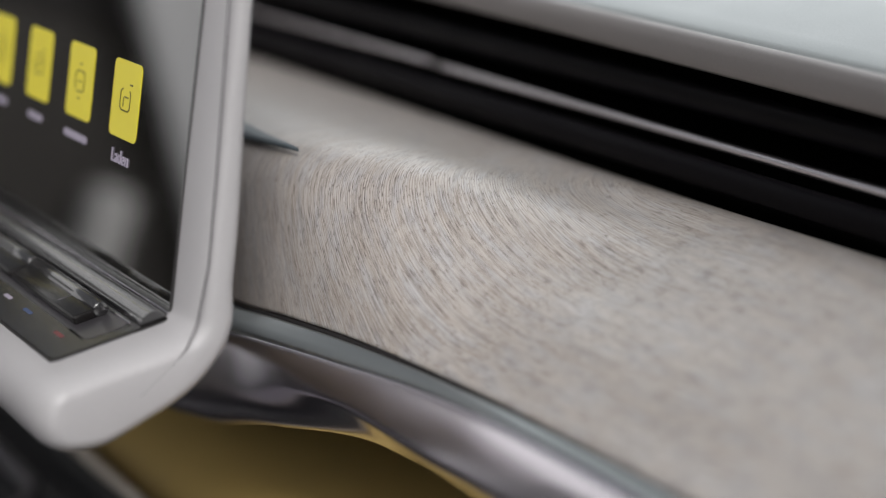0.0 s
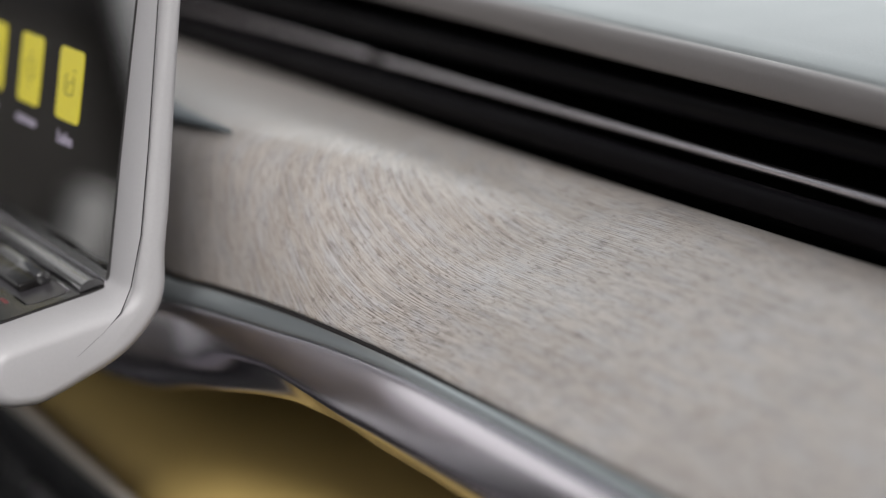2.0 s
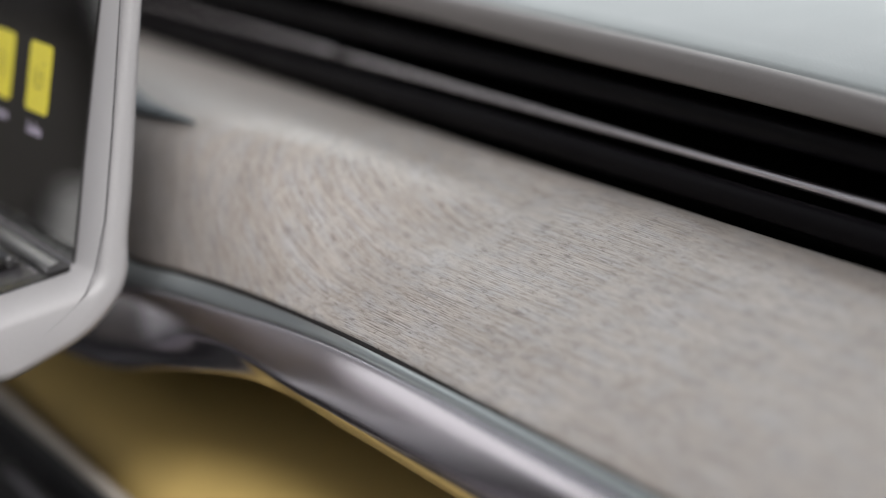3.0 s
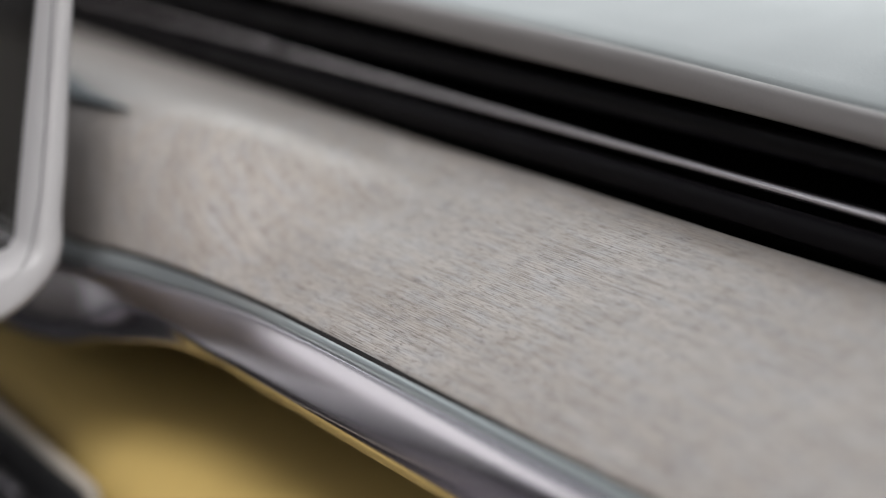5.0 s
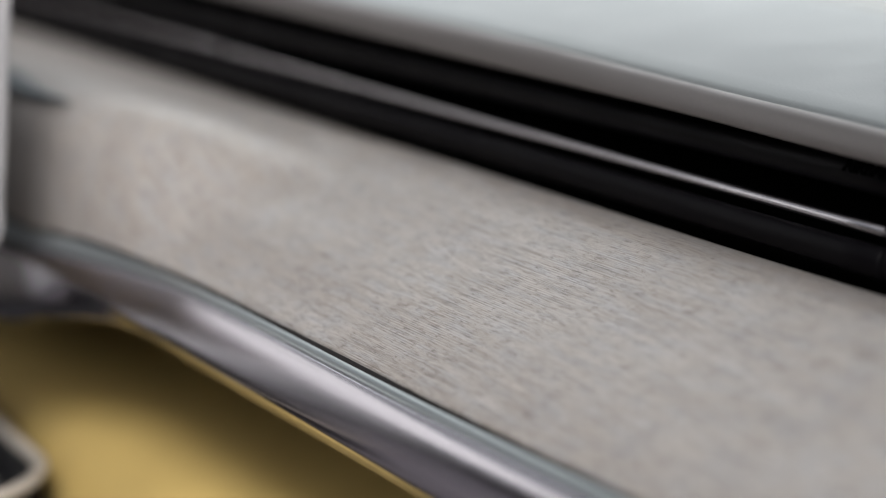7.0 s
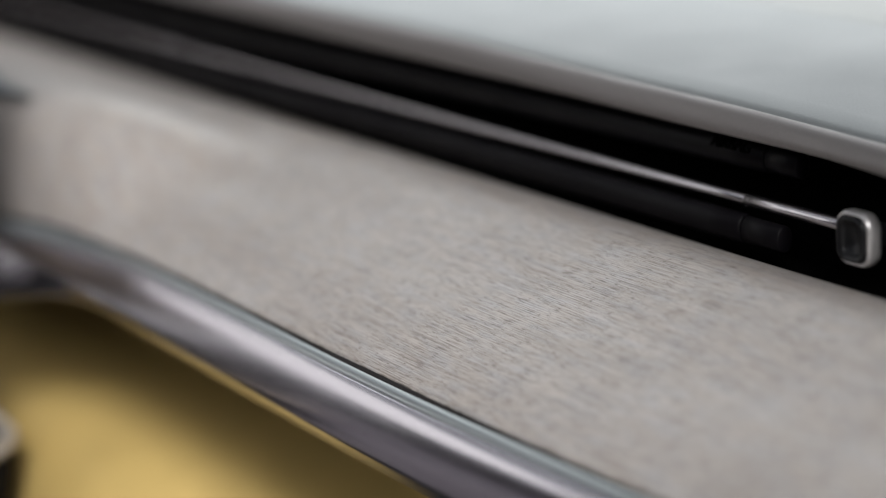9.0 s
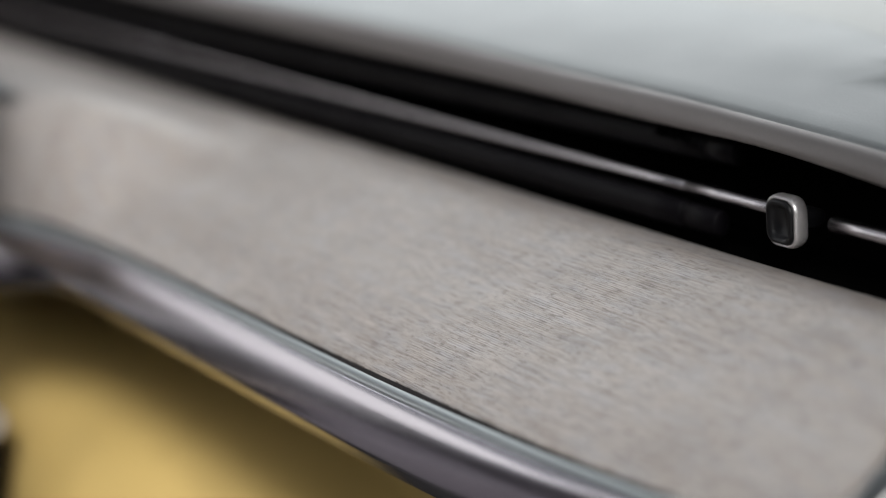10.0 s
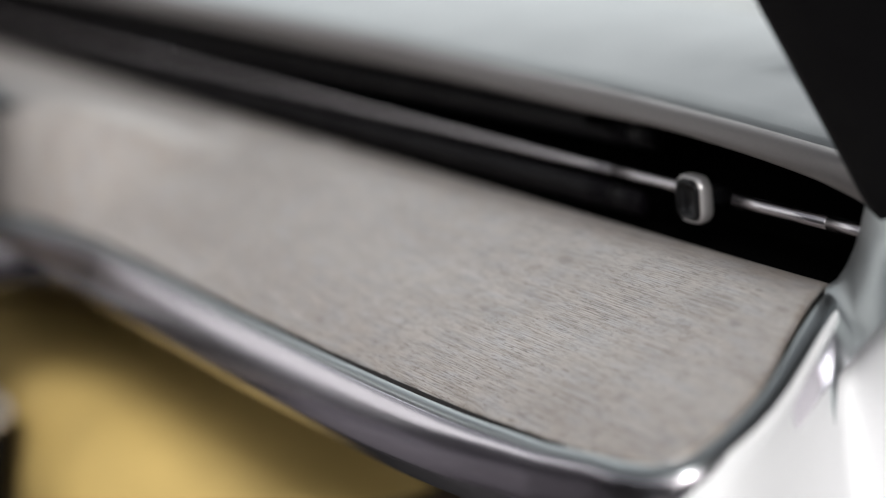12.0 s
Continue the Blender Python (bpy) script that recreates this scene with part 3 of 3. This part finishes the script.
def display():
    d = empty("display", (-0.18, 0.02, 0.85))
    inv = Matrix.Translation(-d.location)

    def put(name, bm, material, label="", parent=None, soft=True):
        bmesh.ops.transform(bm, matrix=inv, verts=bm.verts)
        return part(name, bm, material, parent or d, label, soft)

    # side outline of the housing, (y, z), front first then round below to the back
    top = 0.19
    front = [(0.2126 * 0.183, 0.85 + 0.183), (0.2126 * 0.12, 0.97), (0.2126 * 0.05, 0.90), (0.0008, 0.8515), (-0.0008, 0.8462), (-0.0050, 0.8436), (-0.026, 0.8404), (-0.0485, 0.8370), (-0.0545, 0.8358), (-0.0595, 0.8322), (-0.0625, 0.8263), (-0.0630, 0.8193), (-0.0605, 0.8123), (-0.0560, 0.8081), (-0.0500, 0.8061)]
    under = [(-0.0420, 0.8094), (-0.0237, 0.8138), (-0.0122, 0.8178), (-0.0030, 0.8230), (0.0050, 0.8300), (0.0110, 0.8375), (0.0150, 0.8470), (0.0180, 0.8600), (0.0220, 0.8810), (0.0280, 0.9225), (0.0340, 0.9630), (0.0440, 1.0300), (0.0420, 1.0370)]
    ring = [(y + 0.0010, z) for y, z in front] + [(y + 0.0045 - 0.0028 * smooth(0.84, 0.865, z), z - 0.0018 - 0.0020 * smooth(-0.015, -0.045, y)) for y, z in under]
    # a denser outline, and its offset inwards towards the rounded side
    dense = []
    for k in range(len(ring)):
        p0, p1, p2, p3 = [Vector(ring[(k + d) % len(ring)]) for d in (-1, 0, 1, 2)]
        for u in (0.0, 0.25, 0.5, 0.75):
            tight = 0.5
            m1, m2 = (p2 - p0) * tight, (p3 - p1) * tight
            seg = (p2 - p1).length
            m1, m2 = m1.normalized() * min(m1.length, seg), m2.normalized() * min(m2.length, seg)
            dense.append((2 * u ** 3 - 3 * u * u + 1) * p1 + (u ** 3 - 2 * u * u + u) * m1 + (-2 * u ** 3 + 3 * u * u) * p2 + (u ** 3 - u * u) * m2)
    n = len(dense)
    inward = []
    for k in range(n):
        t = (dense[(k + 2) % n] - dense[k - 2]).normalized()
        inward.append(Vector((-t.y, t.x)))
    middle = sum(dense, Vector((0, 0))) / n
    if sum((middle - p).dot(v) for p, v in zip(dense, inward)) < 0:
        inward = [-v for v in inward]
    room = []
    for k, (p, v) in enumerate(zip(dense, inward)):
        gap = 0.03
        for j in range(n):
            a, b = dense[j], dense[(j + 1) % n]
            e = b - a
            den = v.x * e.y - v.y * e.x
            if abs(den) < 1e-12:
                continue
            s = ((a.x - p.x) * e.y - (a.y - p.y) * e.x) / den
            u = ((a.x - p.x) * v.y - (a.y - p.y) * v.x) / den
            if s > 0.002 and -0.01 <= u <= 1.01:
                gap = min(gap, s)
        room.append(gap * 0.42)
    for _ in range(6):
        room = [(room[k - 1] + room[k] + room[(k + 1) % n]) / 3 for k in range(n)]
    rows = []
    x_in = -0.385
    for x, inset in ((x_in, 0), (0.004, 0), (0.009, 0.0001), (0.013, 0.0005), (0.0165, 0.0012), (0.0195, 0.0023), (0.0217, 0.0037), (0.0230, 0.0052), (0.0236, 0.0066), (0.0238, 0.0078)):
        rows.append([(x, p.x + v.x * min(inset, r * inset / 0.0078), p.y + v.y * min(inset, r * inset / 0.0078)) for p, v, r in zip(dense, inward, room)])
    put("housing", capped(rows), SHELL, "warm grey painted housing")
    # seam line round the side
    seam = [(0.0350, 1.030), (0.0240, 0.964), (0.0190, 0.934), (0.0140, 0.904), (0.0075, 0.869), (0.0012, 0.8485), (-0.0040, 0.8390), (-0.0120, 0.8325), (-0.0230, 0.8252), (-0.0350, 0.8178), (-0.0460, 0.8108)]
    put("seam", sheet([[(0.0232 + x, y - 0.00022, z - 0.00015), (0.02395 + x, y, z), (0.0232 + x, y + 0.00022, z + 0.00015)] for x, y, z in ((0.0 if p[0] > -0.03 else -0.0015 if p[0] > -0.045 else -0.0042, *p) for p in seam)]), SEAM, "fine dark seam round the side")
    put("mount", block((0.12, 0.075, 0.05), (-0.27, 0.052, 0.862), 0.004), BLACK, "black mount joining the dashboard")
    # glass
    glass = put("glass", plate([(0.0, -0.003), (0.0, 0.172), (-0.004, 0.176), (-0.356, 0.176), (-0.36, 0.172), (-0.36, -0.003), (-0.358, -0.0055), (-0.002, -0.0055)], 0.004, on_screen(0, 0, 0.0)), GLASS, "glossy dark display glass", soft=False)
    # touch ledge
    lm = Matrix.Translation((0, -0.0012, 0.8442)) @ Matrix.Rotation(0.142, 4, "X")

    def on_ledge(x, y, z=0.0):
        return lm @ Matrix.Translation((x, y, z))

    def laid(bm):
        bmesh.ops.transform(bm, matrix=lm, verts=bm.verts)
        return bm

    outline = [(0.0012, -0.0005), (-0.36, -0.0005), (-0.36, -0.0470), (-0.0016, -0.0470), (-0.0004, -0.0464), (0.0006, -0.0440)]
    ledge = put("touch_ledge", plate(outline, 0.004, on_ledge(0, 0, 0.0004)), LEDGE, "gloss black touch slider ledge", soft=False)
    put("gap", plate([(x + (0.0009 if x > -0.3 else 0), y - (0.0009 if y < -0.02 else 0)) for x, y in outline], 0.002, on_ledge(0, 0, 0.0002)), SEAM, "fine dark gap round the ledge", ledge, soft=False)
    roll = sheet([[lm @ Vector((x, -0.0056 + 0.0056 * math.cos(a), 0.0002 + 0.0042 * math.sin(a))) for a in (math.pi * k / 14 for k in range(15))] for x in (-0.36, -0.27, -0.18, -0.09, -0.0004)])
    put("rounded_roll", roll, ROLL, "gloss black rounded roll under the glass", ledge)
    end = bmesh.new()
    end.faces.new([end.verts.new(lm @ Vector((-0.0004, -0.0056 + 0.0056 * math.cos(a), 0.0002 + 0.0042 * math.sin(a)))) for a in (math.pi * k / 14 for k in range(15))])
    put("roll_end", end, ROLL, "", ledge, soft=False)
    put("glass_edge", block((0.359, 0.0007, 0.0010), m=on_ledge(-0.180, 0.0006, 0.0016), bevel=0.0002), SATIN, "fine bright line along the glass", ledge)
    # flat plate for the pocket; its lighter grey paints in the gloss floor's reflection
    put("slider_pocket", plate(rounded(0.330, 0.0185, 0.0045, 6), 0.001, on_ledge(-0.171, -0.0222, 0.0006)), POCKET, "flat slider pocket plate, grey for the reflection on its floor", ledge, soft=False)
    # short metal strip drawn as the highlight on the far edge
    put("pocket_highlight", block((0.0200, 0.0007, 0.0008), m=on_ledge(-0.0165, -0.0131, 0.0009), bevel=0.0002), SATIN, "short bright strip drawn as the pocket edge's highlight", ledge)
    put("pocket_rim", block((0.0140, 0.0005, 0.0006), m=on_ledge(-0.0160, -0.0314, 0.0006), bevel=0.0002), VOID, "thin dark pocket rim", ledge)
    for x0, x1 in ((-0.1000, -0.0245), (-0.3040, -0.1022)):
        w, mid = x1 - x0, (x0 + x1) / 2
        put("slider_bar", block((w, 0.0120, 0.0040), m=on_ledge(mid, -0.0226, 0.0022), bevel=0.0012, segs=3), LEDGE, "raised black slider bar", ledge)
        put("bar_roll", laid(rod(x0, x1, -0.0172, 0.0034, 0.0034, 0.0030)), ROLL, "gloss rounded upper edge", ledge)
    put("tick", plate(rounded(0.0007, 0.0055, 0.0002, 2), 0.0003, on_ledge(-0.0480, -0.0232, 0.0043)), GREYRAIL, "fine grey tick on the slider", ledge)
    for name, material, x, w, label in (("blue_mark", BLUE, -0.058, 0.0090, "blue cooling mark"), ("red_mark", RED, -0.022, 0.0090, "red heating mark"), ("grey_mark", LABEL, -0.0825, 0.0080, "pale caption bar")):
        put(name, plate(rounded(w, 0.0018, 0.0005, 3), 0.0003, on_ledge(x, -0.0362, 0.0005)), material, label, ledge, soft=False)
    # icons: yellow tiles with a line drawing and a label below
    for row in (0, 1):
        for c in range(6):
            u, v = -0.0640 - 0.0520 * c, 0.0670 + 0.071 * row
            put("icon_tile", plate(rounded(0.0290, 0.0310, 0.0028, 4), 0.0004, on_screen(u, v, 0.0003)), TILE, "yellow app tile", glass, soft=False)
            if not (row == 0 and c == 0):
                w = (0.022, 0.027, 0.018, 0.024, 0.02, 0.022)[c]
                put("label_bar", plate(rounded(w, 0.0030, 0.0012, 3), 0.0004, on_screen(u, v - 0.0232, 0.0003)), LABEL, "pale caption bar", glass, soft=False)
            strokes = []
            ring = rounded(0.0105, 0.0085, 0.0022, 3)
            skip = (2, 9, 5, 12, 3, 7)[c]
            for k in range(len(ring)):
                if k in (skip, skip + 1):
                    continue
                a, b = Vector(ring[k]), Vector(ring[(k + 1) % len(ring)])
                mid, dlt = (a + b) / 2, b - a
                bar = plate(rounded(dlt.length + 0.0005, 0.0006, 0.00025, 1), 0.0003, on_screen(u + mid.x, v + mid.y, 0.0005) @ Matrix.Rotation(math.atan2(dlt.y, dlt.x), 4, "Z"))
                strokes.append(bar)
            for a, b, w2, h2 in (((0.0010, 0.0012, 0.0045, 0.0006), (-0.0018, -0.0010, 0.0006, 0.0038), (0.0052, 0.0066, 0.0030, 0.0007)) if c % 2 == 0 else ((0, 0.0072, 0.0022, 0.0007), (0, -0.0072, 0.0022, 0.0007), (0.0, 0.0, 0.0040, 0.0006))):
                strokes.append(plate(rounded(w2, h2, 0.00025, 2), 0.0003, on_screen(u + a, v + b, 0.0005)))
            put("icon_drawing", joined(strokes), INK, "thin dark line drawing", glass, soft=False)
    # readable caption
    cu = bpy.data.curves.new("caption", "FONT")
    cu.body, cu.size, cu.extrude = "Laden", 0.0078, 0.0002
    cu.align_x, cu.align_y = "CENTER", "CENTER"
    tmp = bpy.data.objects.new("caption_text", cu)
    me = bpy.data.meshes.new_from_object(tmp)
    me.name = "caption"
    me.transform(inv @ on_screen(-0.0638, 0.0437, 0.0003))
    finish("caption", me, LABEL, glass, "pale caption text", soft=False)
    bpy.data.objects.remove(tmp)
    return tagged(d, "grey framed centre display with yellow app tiles", "display")


display()


# ---- lower dashboard, console, floor ----
def lower_dash():
    rows = []
    for i in range(90):
        x = lerp(-0.75, 0.50, i / 89)
        deep, drop = lerp(1.18, 0.32, smooth(0.0, 0.26, x)), 0.045 * smooth(0.02, 0.26, x)
        low = max(0.588, 0.736 + 0.41 * (x - 0.31) - 0.025 * max(0, 1 - deep) - 0.2 * drop)
        prof = [(0.208, 0.720), (0.204, 0.713), (0.196, 0.708), (0.180, 0.705), (0.150, 0.703), (0.128, 0.702), (0.112, 0.697), (0.098, 0.688), (0.085, 0.676), (0.075, 0.661), (0.070, 0.643), (0.068, 0.620), (0.072, 0.597), (0.085, 0.588)]
        line, cut_y, under = [], None, 0
        prof = [(lerp(0.208, y, deep), z - drop) for y, z in prof]
        for k, (y, z) in enumerate(prof):
            if z >= low:
                line.append((x, y, z))
                continue
            if cut_y is None:
                y0, z0 = prof[k - 1]
                cut_y = lerp(y0, y, (z0 - low) / (z0 - z))
            line.append((x, cut_y + 0.0020 * under, low - 0.0012 * min(under, 2)))
            under += 1
        rows.append(line)
    end = bmesh.new()
    end.faces.new([end.verts.new(p) for p in rows[-1]])
    low = empty("lower_dashboard", (0, 0.10, 0.588))
    bmesh.ops.translate(end, verts=end.verts, vec=-low.location)
    part("end_panel", end, LEATHER, low, soft=False)
    skin = sheet([[Vector(p) - low.location for p in r] for r in rows])
    # sheet closing the hollow; its dark brown paints in the shade below the bezel
    shade_sheet = sheet([[Vector((x, y, z)) - low.location for y, z in ((0.086, 0.801), (0.095, 0.804), (0.130, 0.808), (0.190, 0.806), (0.206, 0.802), (0.214, 0.790), (0.216, 0.745), (0.2085, 0.7195), (0.2085, 0.66))] for x in (lerp(-0.75, 0.50, i / 40) for i in range(41))])
    part("shade_sheet", shade_sheet, SHADE_BROWN, low, "sheet above the bolster, coloured as leather in deep shade")
    part("bolster", skin, LEATHER, low, "rounded ochre leather bolster")
    # added bead whose pale colour stands in for a highlight on the rolled edge
    bead = capped([[Vector((x, 0.069 + 0.003 * math.cos(a), 0.587 + 0.003 * math.sin(a))) - low.location for a in (k * math.pi / 4 for k in range(8))] for x in (lerp(-0.75, -0.03, i / 30) for i in range(31))])
    part("edge_highlight", bead, EDGE_GLINT, low, "pale bead painted as the highlight on the lower edge")
    return tagged(low, "yellow ochre leather lower dashboard", "dashboard")


lower_dash()


def loop_rail(pts, r, flat=1.0, n=10):
    """A round bar along a smooth line of points."""
    rows = []
    for i, p in enumerate(pts):
        t = (pts[min(len(pts) - 1, i + 1)] - pts[max(0, i - 1)]).normalized()
        across = Vector((t.y, -t.x, 0)).normalized()
        rows.append([p + across * r * math.cos(2 * math.pi * k / n) + Vector((0, 0, r * flat * math.sin(2 * math.pi * k / n))) for k in range(n)])
    return capped(rows)


def console():
    c = empty("console_tray", (-0.334, -0.058, 0.679))

    def ring(w, d, r, z, grow):
        return [Vector((x, y, z)) for x, y in rounded(w + 2 * grow, d + 2 * grow, r + grow, 8)]

    w, d, r = 0.61, 0.192, 0.044
    frame_rows = [ring(w, d, r, z, g) for g, z in ((0.0006, 0.0125), (0.0026, 0.0140), (0.0032, 0.0160), (0.0026, 0.0180), (0.0008, 0.0192), (-0.0006, 0.0196), (-0.0022, 0.0188), (-0.0032, 0.016), (-0.0034, 0.006))]
    part("frame", sheet([[Vector((p.x + 0.012, p.y + 0.006, p.z)) for p in q] for q in frame_rows], close_v=True), BEIGE, c, "pale beige painted frame with rounded corners")
    body_rows = [ring(w, d, r, z, g) for g, z in ((-0.030, -0.060), (-0.012, -0.045), (-0.002, -0.010), (0.0004, 0.0085), (-0.003, 0.0105))]
    part("body", sheet([[Vector((p.x + 0.012, p.y + 0.006, p.z)) for p in q] for q in body_rows], close_v=True), RUBBER, c, "black console side")
    tray_rows = [ring(w, d, r, z, g) for g, z in ((-0.0055, 0.016), (-0.008, 0.012), (-0.011, -0.005), (-0.014, -0.018))]
    tray = sheet([[Vector((p.x + 0.012, p.y + 0.006, p.z)) for p in q] for q in tray_rows], close_v=True)
    tray.verts.ensure_lookup_table()
    tray.faces.new([tray.verts[k] for k in range(len(tray.verts) - len(tray_rows[0]), len(tray.verts))])
    part("tray", tray, BLACK, c, "gloss black tray")
    hook = [Vector((x, 0.073, 0.005)) for x in (-0.22, -0.12, 0.0, 0.055)] + [Vector((0.072 + 0.032 * math.sin(a), 0.041 + 0.032 * math.cos(a), 0.005)) for a in (radians(10 * k) for k in range(0, 13))]
    part("loop_rail", loop_rail(hook, 0.0050), GREYRAIL, c, "dark satin rail bent round at its end")
    part("rail", rod(0.128, 0.225, 0.077, 0.003, 0.0046, 0.0046), GREYRAIL, c, "short dark rounded rail")
    ball = bmesh.new()
    bmesh.ops.create_uvsphere(ball, u_segments=16, v_segments=10, radius=0.0042)
    bmesh.ops.translate(ball, verts=ball.verts, vec=(0.237, 0.084, -0.003))
    button = part("end_button", ball, CHROME, c, "small round chrome button")
    part("button_stem", loop_rail([Vector((0.237, 0.084, -0.018 + 0.006 * k)) for k in range(3)], 0.0035), BLACK, button)
    return tagged(c, "black console tray with pale beige frame and chrome button", "console")


console()


# ---- passenger side pillar ----
def pillar():
    top = empty("pillar", (0.65, 0.25, 0.90))

    def lean(z):
        return 0.2025 - 0.53 * (z - 0.905)

    rows, seal, groove = [], [], []
    for i in range(16):
        z = lerp(0.86, 1.64, i / 15)
        y = lean(z)
        q = Vector((0, 0, z)) - top.location
        # unseen outer part, x 0.70 to 1.25, added to shade the panel's back strip
        rows.append([q + Vector(p) for p in ((0.602, y + 0.09, 0), (0.605, y + 0.02, 0), (0.612, y + 0.004, 0), (0.622, y, 0), (0.64, y + 0.003, 0), (0.70, y + 0.015, 0), (1.24, y + 0.03, 0), (1.25, y + 0.12, 0), (0.66, y + 0.14, 0))])
        seal.append([q + Vector((0.652 + 0.006 * math.cos(a), y + 0.020 + 0.006 * math.sin(a), 0)) for a in (k * math.pi / 5 for k in range(10))])
        groove.append([q + Vector((0.672 + 0.007 * math.cos(a), y + 0.045 + 0.007 * math.sin(a), 0)) for a in (k * math.pi / 5 for k in range(10))])
    part("trim", capped(rows), RUBBER, top, "black grained plastic trim")
    for k in range(3):
        cuts = []
        for z in (1.00, 1.002, 1.04, 1.08, 1.118, 1.12):
            y = lean(z) + 0.0035 + 0.004 * k
            g = 0.0002 if z in (1.00, 1.12) else 0.0016
            q = Vector((0.632 + 0.016 * k, y - 0.0030, z)) - top.location
            cuts.append([q + Vector((g * math.cos(a), 1.2 * g * math.sin(a), 0)) for a in (j * math.pi / 4 for j in range(8))])
        part("slit", capped(cuts), VOID, top, "deep black slit")
    part("rubber_seal", capped(seal), BLACK, top, "soft black rubber seal")
    part("rubber_seal", capped(groove), BLACK, top, "soft black rubber seal")
    return tagged(top, "black windscreen pillar trim with rubber seals", "pillar")


pillar()

# ---- setting: mostly unseen shapes that block light and fill reflections ----
ground = part("ground", block((400, 400, 0.1), (0, 0, -0.35), 0), GROUND)
tagged(ground, "grey concrete ground", "ground", kind="structure")
floor = part("floor", block((1.9, 2.4, 0.05), (-0.3, -0.6, 0.25), 0.01), CARPET)
tagged(floor, "dark carpeted car floor", "floor", kind="structure")
wall = part("wall_front", block((1.6, 0.05, 0.60), (-0.2, 0.50, 0.56), 0.005), CARPET)
tagged(wall, "dark firewall behind the dashboard", "wall", kind="structure")

# dark walls added out of view: less low light, dark bands in the metal
rear = part("wall_rear", block((2.0, 0.06, 0.70), (-0.35, -1.25, 0.60), 0.02), CARPET)
tagged(rear, "unseen dark wall behind the seats, cutting low light", "wall", kind="structure")
side = part("wall_left", block((0.06, 1.9, 0.72), (-1.38, -0.35, 0.57), 0.02), FAR_SIDE)
tagged(side, "unseen dark brown far wall mirrored in the bezel", "wall", kind="structure")
post = part("wall_left_front", block((0.06, 1.10, 0.42), (-1.38, -0.02, 1.14), 0.02), CARPET)
tagged(post, "unseen dark block mirrored as a dark band in the bezel", "wall", kind="structure")
# added to keep light out of the hollow under the dashboard
under = part("wall_under", block((1.5, 0.04, 0.36), (-0.15, 0.22, 0.42), 0.004), CARPET)
tagged(under, "unseen dark wall blocking light under the dashboard", "wall", kind="structure")
# added white reflector, out of view, mirrored by the bezel and the display glass
rows = [[(-1.33, -0.50 - 0.66 * (0.95 - z), z), (-1.33, -1.08, z)] for z in (0.45, 0.6, 0.8, 1.0, 1.12)]
far = part("left_reflector", sheet(rows), WHITE, soft=False)
far.modifiers.new("thickness", "SOLIDIFY").thickness = 0.03
tagged(far, "unseen pale reflector mirrored in the bezel and glass", "wall", kind="structure")
back = part("wall_left_back", block((0.06, 0.34, 0.62), (-1.36, -1.26, 0.61), 0.02), CARPET)
tagged(back, "unseen dark far panel mirrored in the bezel", "wall", kind="structure")
# added walls, out of view: dark ones limit low light, the pale west one reflects
for name, size, at in (("wall_north", (12, 0.2, 3.6), (0, 6.0, 1.45)), ("wall_south", (12, 0.2, 3.6), (0, -6.0, 1.45)), ("wall_east", (0.2, 12, 2.2), (6.0, 0, 0.75)), ("wall_west", (0.2, 6.6, 3.6), (-4.5, -2.7, 1.45)), ("wall_west_front", (0.2, 5.3, 1.9), (-4.5, 3.3, 0.6))):
    tagged(part(name, block(size, at, 0.01), BOUNCE_WHITE if name == "wall_west" else HALL), "unseen pale wall added as a reflector" if name == "wall_west" else "unseen plain dark grey enclosing wall", "wall", kind="structure")


# added block, out of view, for the lower reflections in the bezel
tunnel = part("centre_tunnel", block((0.18, 0.95, 0.34), (-0.27, -0.52, 0.43), 0.03, 3), MAUVE)
tagged(tunnel, "unseen dark mauve grey block mirrored low in the bezel", "console", kind="structure")


# simple seat shape, out of view, placed for what the bezel mirrors
def seat():
    t = empty("driver_seat", (-0.70, -0.82, 0.28))
    part("cushion", block((0.50, 0.72, 0.20), (0, 0.15, 0.14), 0.06, 4), MAUVE, t)
    part("backrest", block((0.48, 0.14, 0.66), (0, -0.27, 0.56), 0.06, 4), MAUVE, t)
    return tagged(t, "unseen dark mauve grey seat shape for bezel reflections", "seat")


seat()


# simple seat shape, out of view, dark so little light bounces under the dashboard
def front_seat():
    t = empty("passenger_seat", (0.22, -0.78, 0.28))
    part("cushion", block((0.50, 0.50, 0.20), (0, 0.05, 0.14), 0.06, 4), CARPET, t)
    part("backrest", block((0.48, 0.14, 0.66), (0, -0.27, 0.56), 0.06, 4), CARPET, t)
    return tagged(t, "unseen dark seat shape cutting light under the dashboard", "seat")


front_seat()
# small pale block added out of view to make a light patch in reflections
pull = part("small_reflector", block((0.05, 0.055, 0.13), (-1.33, -0.535, 0.70), 0.018, 4), REFLECTOR)
tagged(pull, "unseen small pale block mirrored in the display glass", "handle")
sill = part("door_sill", block((0.10, 2.2, 0.30), (0.66, -0.75, 0.30), 0.03, 3), BLACK)
tagged(sill, "black door sill", "sill", kind="structure")
